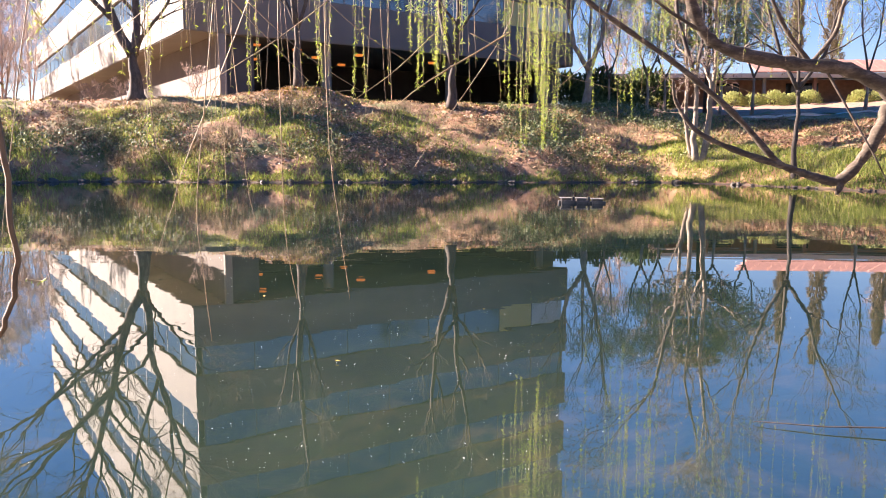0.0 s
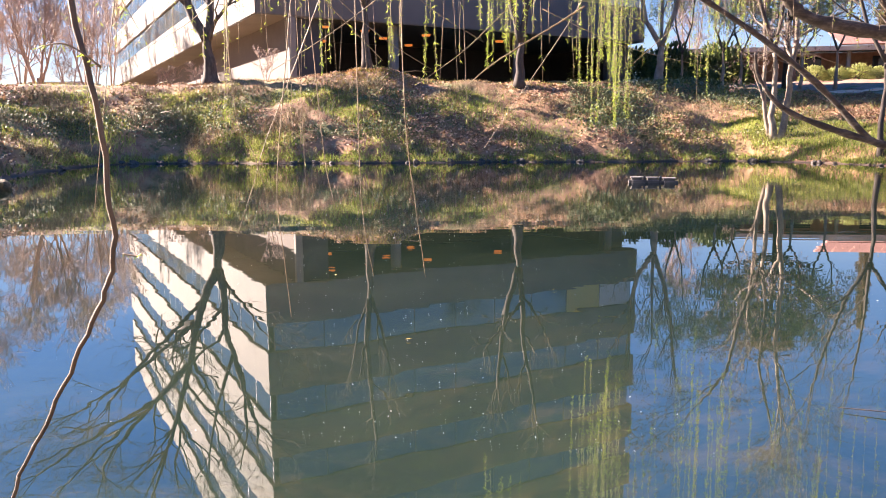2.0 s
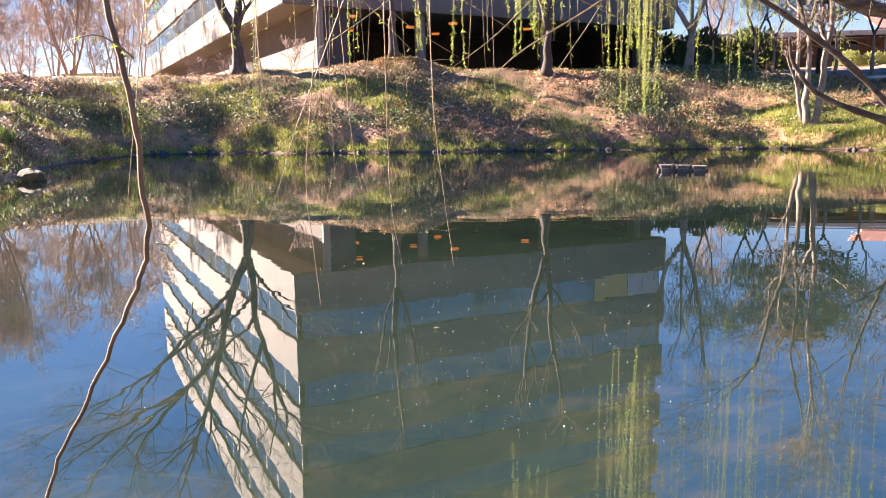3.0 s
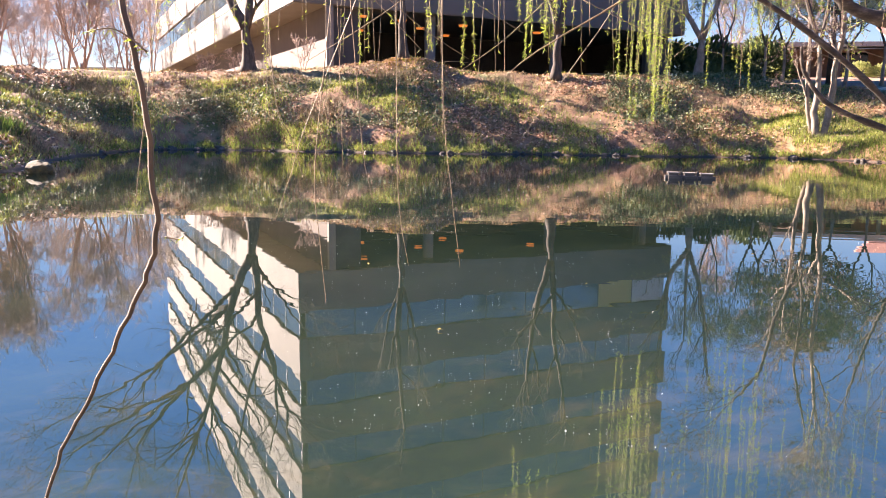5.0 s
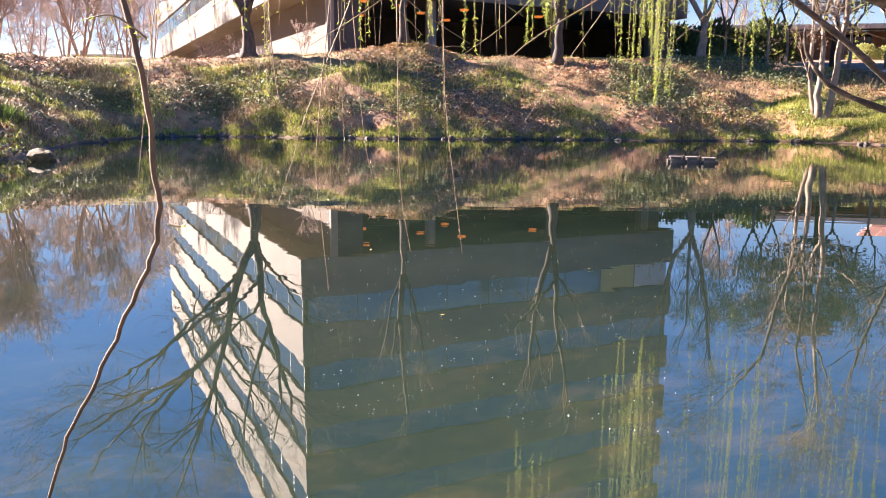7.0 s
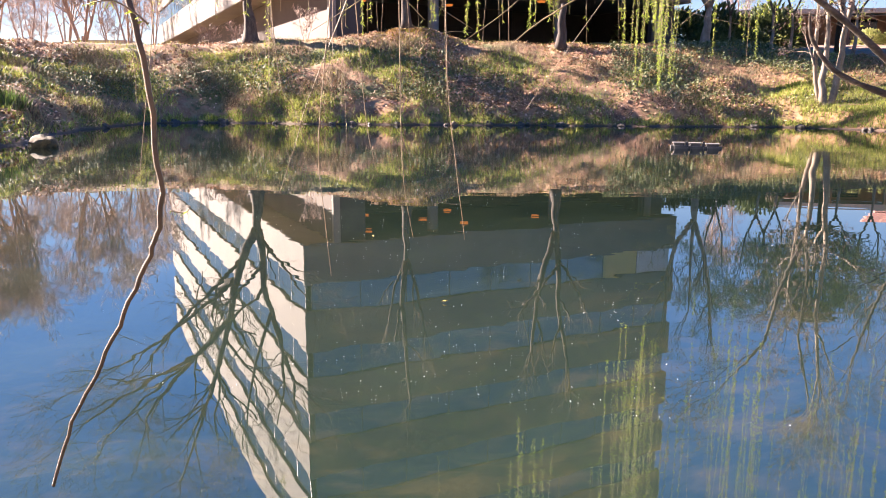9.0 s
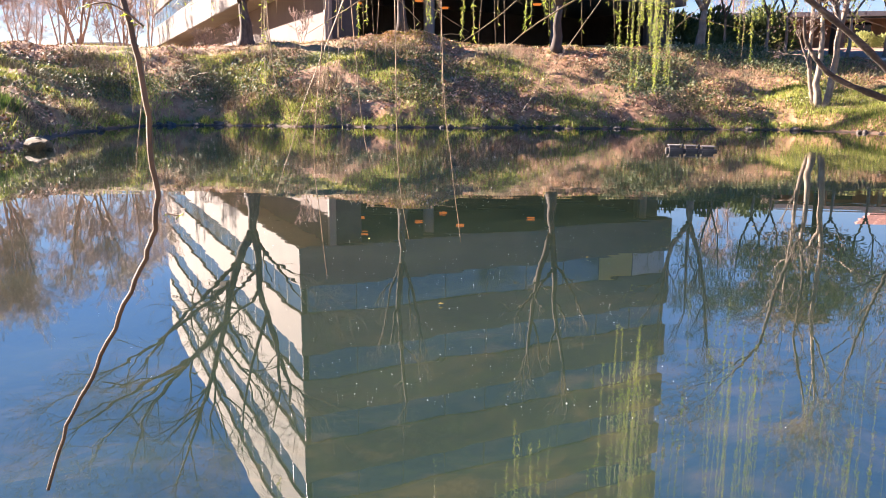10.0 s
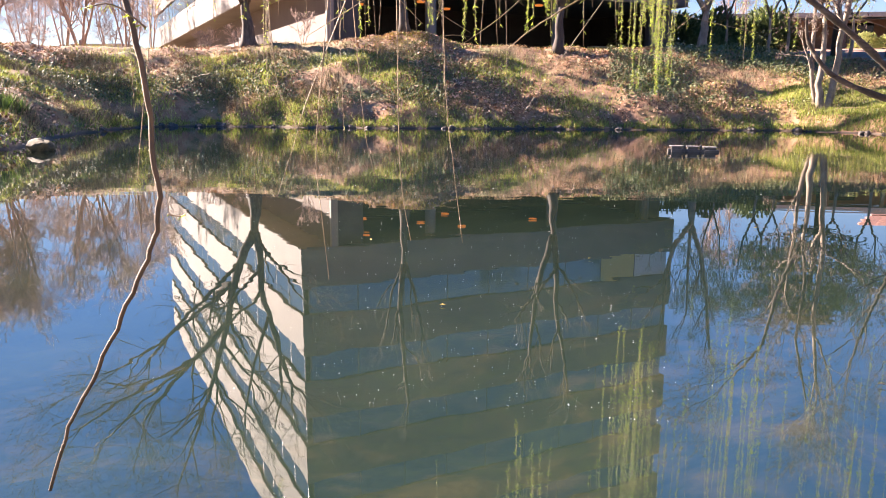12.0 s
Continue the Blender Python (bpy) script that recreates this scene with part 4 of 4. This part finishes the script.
for i in range(44):
    x, y = (rng.uniform(-15, 10), rng.uniform(28.5, 35)) if i < 28 else (rng.uniform(-18.5, -13.2), rng.uniform(34.2, 36.2))
    z = ground_z(x, y)
    g = Geo()
    a, l = rng.uniform(-0.9, 0.9), rng.uniform(0.5, 1.5)
    g.tube([Vector((0, 0, 0)), Vector((math.cos(a) * l * 0.5, math.sin(a) * l * 0.4, 0.09)), Vector((math.cos(a) * l, math.sin(a) * l * 0.8, rng.uniform(0.0, 0.2)))],
           [0.018, 0.014, 0.006], 5)
    ob = part("fallen_branch", g, TWIG)
    ob.location = (x, y, z + 0.04)
    tagged(ob, "pale dead branch lying on the bank", "branch", "fallen branches")
for x, y, h in ((-12.3, 37.9, 1.9), (-16.0, 38.5, 1.3), (-17.6, 38.0, 1.1)):
    k += 1
    tree((x, y), [(0.02, 0.5, [(0, 0, 0), (0.05, 0, h * 0.3), (0.1, 0, h * 0.6)]), (0.018, 0.5, [(0, 0, 0), (-0.2, 0, h * 0.4), (-0.3, 0, h * 0.7)]),
                  (0.018, 0.5, [(0, 0, 0), (0.3, 0, h * 0.4), (0.4, 0, h * 0.6)])],
         TWIG_RED, "small leafless shrub against the wall", 200 + k, name="shrub", category="shrub", sink=0.05, levels=3, thin=0.006)
pipe = empty("marker_pipe", Matrix.Translation((-14.75, 35.9, ground_z(-14.75, 35.9) - 0.05)), "short white plastic pipe standing by the tree", "pipe")
g = Geo()
g.tube([Vector((0, 0, 0)), Vector((0, 0, 0.5))], [0.05, 0.05], 12)
part("tube", g, PETAL, pipe, smooth=False)
g = Geo()
g.tube([Vector((0, 0, 0.5)), Vector((0, 0, 0.56)), Vector((0, 0, 0.58))], [0.062, 0.062, 0.04], 12)
part("cap", g, PETAL, pipe)
box = empty("valve_box", Matrix.Translation((-10.9, 37.4, ground_z(-10.9, 37.4))), "green plastic valve box in the earth", "box")
green = mat("green_plastic", [(0.03, 0.16, 0.08), (0.05, 0.22, 0.11)], 5, 0.5)
rounded("body", (-0.3, -0.2, -0.1), (0.3, 0.2, 0.14), green, box, "", 0.02)
rounded("lid", (-0.26, -0.16, 0.143), (0.26, 0.16, 0.175), green, box, "", 0.01)


# ---- weeping willow over the near bank: trunk beside the view, limbs and hanging twigs across it ----
WILLOW = empty("willow_tree", Matrix.Translation((2.95, 2.5, 0.1)), "old weeping willow in fresh spring leaf over the pond", "tree")
ROOT = Vector((2.95, 2.5, 0.1))


def limb(pts, r0, r1, material=BARK_WILLOW, name="limb", sides=12, knots=0.26, label=""):
    """A bark-covered limb through the points, smoothed, uneven in thickness."""
    rng = random.Random(len(pts) * 7 + int(r0 * 1e4))
    pts = [Vector(p) - ROOT for p in pts]
    fine = []
    k = len(pts)
    for i in range(k - 1):
        p0, p1, p2, p3 = pts[max(i - 1, 0)], pts[i], pts[i + 1], pts[min(i + 2, k - 1)]
        for j in range(6):
            t = j / 6
            fine.append(0.5 * ((2 * p1) + (p2 - p0) * t + (2 * p0 - 5 * p1 + 4 * p2 - p3) * t * t + (3 * p1 - p0 - 3 * p2 + p3) * t ** 3))
    fine.append(pts[-1])
    n = len(fine) - 1
    rad = [(r0 + (r1 - r0) * i / n) * (1 + rng.uniform(-knots, knots) * (0.6 if i % 5 else 1.0)) for i in range(n + 1)]
    g = Geo()
    g.tube(fine, rad, sides)
    return part(name, g, material, WILLOW, label, smooth=True), fine


limb([(2.95, 2.5, 0.0), (2.9, 2.55, 0.6), (2.75, 2.6, 1.2), (2.7, 2.6, 2.2), (2.6, 2.6, 3.2)], 0.24, 0.12, name="trunk", sides=16)
limb([(2.72, 2.6, 1.1), (2.1, 2.75, 1.05), (1.72, 2.8, 1.14), (1.58, 2.8, 1.22), (1.44, 2.8, 1.275), (1.26, 2.8, 1.29), (1.05, 2.8, 1.33), (0.95, 2.8, 1.385),
      (0.895, 2.8, 1.48), (0.85, 2.8, 1.64), (0.8, 2.8, 1.9)], 0.031, 0.018, label="thick grey-brown limb")
limb([(2.1, 2.76, 1.05), (1.66, 2.79, 1.13), (1.6, 2.79, 1.07), (1.55, 2.79, 0.97), (1.46, 2.79, 0.87), (1.37, 2.79, 0.88), (1.28, 2.79, 0.91), (1.09, 2.79, 0.97), (0.94, 2.79, 1.035), (0.865, 2.79, 1.11)],
     0.029, 0.006, label="bent limb dipping towards the water")
limb([(1.28, 2.79, 0.905), (1.21, 2.79, 0.95), (1.06, 2.8, 1.11), (0.85, 2.8, 1.28), (0.64, 2.8, 1.42), (0.51, 2.8, 1.51), (0.39, 2.8, 1.62), (0.2, 2.8, 1.8)], 0.0125, 0.007)
limb([(1.46, 2.79, 0.87), (1.455, 2.78, 0.845), (1.44, 2.77, 0.82)], 0.018, 0.006, name="stub")
limb([(1.5, 2.79, 0.9), (1.515, 2.78, 0.935), (1.52, 2.77, 0.96)], 0.006, 0.002, name="stub")
limb([(0.875, 2.79, 1.1), (0.84, 2.79, 1.16), (0.83, 2.79, 1.23)], 0.007, 0.004, name="stub")
limb([(1.33, 2.8, 1.29), (1.24, 2.8, 1.40), (1.18, 2.8, 1.51), (1.13, 2.8, 1.65)], 0.010, 0.006)
limb([(1.33, 2.8, 1.29), (1.42, 2.82, 1.40), (1.46, 2.84, 1.52), (1.55, 2.85, 1.7)], 0.009, 0.005)
limb([(1.38, 2.8, 1.28), (1.47, 2.78, 1.12), (1.55, 2.76, 0.98), (1.62, 2.75, 0.85)], 0.005, 0.002)
limb([(0.93, 2.8, 1.40), (0.8, 2.75, 1.46), (0.68, 2.7, 1.52), (0.5, 2.7, 1.58)], 0.006, 0.003)
for pts in ([(2.6, 2.6, 3.1), (1.5, 2.5, 3.7), (0.0, 2.2, 3.9), (-1.8, 2.0, 3.6), (-2.6, 2.0, 3.2)], [(2.6, 2.6, 3.1), (2.0, 4.6, 4.7), (0.9, 6.5, 5.4), (-0.5, 7.2, 5.5), (-2.5, 7.6, 5.3)],
            [(2.6, 2.6, 3.0), (2.9, 5.5, 4.9), (2.8, 8.5, 5.9), (2.4, 11, 6.0)], [(2.6, 2.6, 3.1), (3.6, 4.0, 4.6), (5.0, 6.5, 5.6), (6.5, 9.0, 5.8)]):
    limb(pts, 0.09, 0.025)


def twig(pts, r0, r1, leafy=0.0, leaf_len=0.03, seed=0, leaf_from=0.0, material=TWIG, name="hanging_twig"):
    """A hanging twig through the points, with leaves in pairs along its lower part."""
    rng = random.Random(seed)
    pts = [Vector(p) - ROOT for p in pts]
    fine, k = [], len(pts)
    for i in range(k - 1):
        p0, p1, p2, p3 = pts[max(i - 1, 0)], pts[i], pts[i + 1], pts[min(i + 2, k - 1)]
        for j in range(5):
            t = j / 5
            q = 0.5 * ((2 * p1) + (p2 - p0) * t + (2 * p0 - 5 * p1 + 4 * p2 - p3) * t * t + (3 * p1 - p0 - 3 * p2 + p3) * t ** 3)
            fine.append(q + Vector((rng.uniform(-1, 1), rng.uniform(-1, 1), 0)) * r0 * 0.5)
    fine.append(pts[-1])
    n = len(fine) - 1
    g = Geo()
    g.tube(fine, [r0 + (r1 - r0) * i / n for i in range(n + 1)], 5)
    ob = part(name, g, material, WILLOW, smooth=True)
    if leafy:
        lv = Geo()
        total = sum((b - a).length for a, b in zip(fine, fine[1:]))
        for _ in range(int(total * leafy * 1.7)):
            t = (leaf_from + (1 - leaf_from) * rng.random()) * n
            i = min(int(t), n - 1)
            p = fine[i].lerp(fine[i + 1], t - i)
            a = rng.uniform(0, 6.28)
            d = Vector((math.cos(a) * 0.75, math.sin(a) * 0.75, -rng.uniform(0.1, 1.3))).normalized()
            s = leaf_len * rng.uniform(0.35, 0.85)
            lv.leaf(p, d, s, s * 0.21, Vector((rng.uniform(-1, 1), rng.uniform(-1, 1), 0.2)))
        part("leaves", lv, LEAF_SPRING, ob, "fresh yellow-green leaves")
    return ob


def close(p, k=0.65):
    """A point brought nearer to the eye along its line of sight, so that thin twigs stand an arm's length off."""
    return EYE + (Vector(p) - EYE) * k


# bare twigs that hang low before the water
NEAR = [[(-0.47, 2.4, 2.2), (-0.51, 2.4, 1.5), (-0.51, 2.4, 0.91), (-0.50, 2.4, 0.67), (-0.47, 2.4, 0.49)],
        [(-0.36, 2.4, 2.2), (-0.37, 2.4, 1.5), (-0.36, 2.4, 1.0), (-0.33, 2.4, 0.73), (-0.30, 2.4, 0.49)],
        [(-0.60, 2.4, 2.2), (-0.70, 2.4, 1.5), (-0.78, 2.4, 0.82), (-0.77, 2.4, 0.58), (-0.75, 2.4, 0.35)],
        [(-0.70, 2.4, 2.2), (-0.67, 2.4, 1.5), (-0.64, 2.4, 1.08), (-0.62, 2.4, 0.85), (-0.59, 2.4, 0.71)]]
MORE = [[(-0.45, 2.4, 2.0), (-0.55, 2.4, 1.56), (-0.81, 2.4, 0.94), (-0.85, 2.4, 0.82), (-0.92, 2.4, 0.63)],
        [(-1.1, 2.4, 2.0), (-1.26, 2.4, 1.52), (-1.36, 2.4, 0.99), (-1.41, 2.4, 0.69)],
        [(-0.80, 2.4, 2.0), (-0.92, 2.4, 1.46), (-0.91, 2.4, 1.02), (-0.86, 2.4, 0.90), (-0.82, 2.4, 0.76)]]
for i, pts in enumerate(NEAR + MORE):
    twig([close(p) for p in pts], 0.0013, 0.0007, seed=i)
twig([(0.40, 3.0, 2.2), (0.28, 3.0, 1.63), (0.24, 3.0, 1.44), (0.03, 3.0, 1.12), (-0.12, 3.0, 0.90)], 0.0018, 0.0009, seed=30)
twig([(0.26, 3.0, 1.43), (0.16, 3.0, 1.37), (-0.06, 3.0, 1.24), (-0.18, 3.0, 1.15)], 0.0045, 0.0018, seed=31)
# the close brown twig that hangs in a long bow
twig([(x - 0.016, y, z) for x, y, z in [(-0.54, 0.9, 1.35), (-0.53, 0.9, 1.11), (-0.51, 0.9, 0.99), (-0.50, 0.9, 0.88), (-0.50, 0.9, 0.79), (-0.52, 0.9, 0.74), (-0.56, 0.9, 0.66), (-0.61, 0.9, 0.57), (-0.65, 0.9, 0.50), (-0.69, 0.9, 0.40)]],
     0.0044, 0.0026, seed=40, material=TWIG_NEAR, name="bowed_twig")
twig([(-0.503, 0.9, 0.80), (-0.485, 0.9, 0.798), (-0.478, 0.9, 0.802)], 0.0012, 0.0008, 200, 0.012, 41, name="side_shoot")
twig([(-0.515, 0.9, 1.03), (-0.545, 0.88, 1.055), (-0.575, 0.87, 1.05)], 0.0014, 0.0008, 160, 0.02, 42, name="side_shoot")


def curtain(cx, cy, wx, wy, n, low, high, top, leafy, leaf_len, seed, r=0.0022, leaf_from=0.35):
    """n hanging twigs round a place, their tips between two heights."""
    rng = random.Random(seed)
    for i in range(n):
        x, y = rng.gauss(cx, wx), cy + rng.uniform(-wy, wy)
        zb = rng.uniform(low, high)
        sway = rng.uniform(-0.10, 0.10)
        pts = [(x - sway, y, top), (x - sway * 0.4, y, zb + (top - zb) * 0.6), (x + sway * 0.2, y, zb + (top - zb) * 0.25), (x + sway * 0.2 + rng.uniform(-0.03, 0.03), y, zb)]
        twig(pts, r, r * 0.5, leafy * rng.uniform(0.5, 1.3), leaf_len, seed * 100 + i, leaf_from)


curtain(0.78, 6.6, 0.085, 0.45, 30, 1.0, 1.8, 5.3, 58, 0.036, 1, 0.002, 0.3)
curtain(1.05, 6.6, 0.06, 0.3, 9, 1.5, 2.0, 5.3, 46, 0.036, 2, 0.002)
curtain(-0.10, 5.0, 0.13, 0.4, 18, 1.38, 1.85, 5.2, 34, 0.036, 3, 0.0018)
curtain(-0.86, 3.5, 0.02, 0.1, 2, 1.22, 1.3, 3.7, 34, 0.026, 4, 0.0018, 0.6)
curtain(-0.56, 3.5, 0.03, 0.1, 2, 1.20, 1.3, 3.7, 34, 0.026, 5, 0.0018, 0.6)
curtain(-0.36, 3.5, 0.03, 0.1, 2, 1.18, 1.3, 3.7, 34, 0.026, 6, 0.0018, 0.6)
curtain(-1.34, 3.5, 0.02, 0.1, 2, 1.02, 1.1, 3.7, 34, 0.026, 7, 0.0018, 0.6)
curtain(2.25, 9.0, 0.2, 0.8, 26, 1.4, 2.6, 5.8, 34, 0.045, 8, 0.002)
curtain(3.3, 8.5, 0.4, 1.0, 20, 2.0, 3.4, 5.8, 30, 0.045, 9, 0.002)
curtain(-1.45, 3.2, 0.36, 0.7, 40, 1.25, 1.75, 3.6, 14, 0.03, 10, 0.0016, 0.3)
curtain(-0.7, 3.0, 0.5, 0.7, 30, 1.15, 1.7, 3.7, 8, 0.03, 11, 0.0016, 0.3)
curtain(0.2, 4.5, 0.6, 0.6, 22, 1.35, 2.0, 4.6, 20, 0.035, 12, 0.0018, 0.4)
curtain(1.7, 3.6, 0.45, 0.6, 22, 1.2, 1.9, 3.9, 20, 0.03, 13, 0.0018, 0.4)
curtain(-0.72, 2.0, 0.42, 0.5, 20, 0.80, 1.25, 3.2, 3, 0.016, 21, 0.0010, 0.3)
curtain(0.05, 2.3, 0.45, 0.5, 14, 0.95, 1.4, 3.3, 4, 0.018, 22, 0.0011, 0.3)
curtain(-1.0, 2.4, 0.45, 0.6, 34, 1.15, 1.55, 3.2, 8, 0.022, 23, 0.0011, 0.2)
curtain(0.95, 2.6, 0.4, 0.5, 16, 1.1, 1.6, 3.4, 8, 0.022, 24, 0.0011, 0.2)
curtain(4.2, 9.0, 0.7, 1.2, 26, 1.9, 3.2, 5.8, 26, 0.045, 14, 0.002)


# cross twigs that slant through the hanging ones
rng = random.Random(88)
for i in range(26):
    y = rng.uniform(2.2, 3.6)
    x = rng.uniform(-0.55, 0.6) * y
    z = EYE.z + rng.uniform(0.06, 0.24) * y
    l, dz = rng.uniform(0.2, 0.7), rng.uniform(0.1, 0.5)
    s = rng.choice((-1, 1))
    twig([(x + s * l, y, z + dz + 0.1), (x + s * l * 0.5, y, z + dz * 0.6), (x, y, z)], 0.0020, 0.0009, 12, 0.025, 500 + i, name="cross_twig")
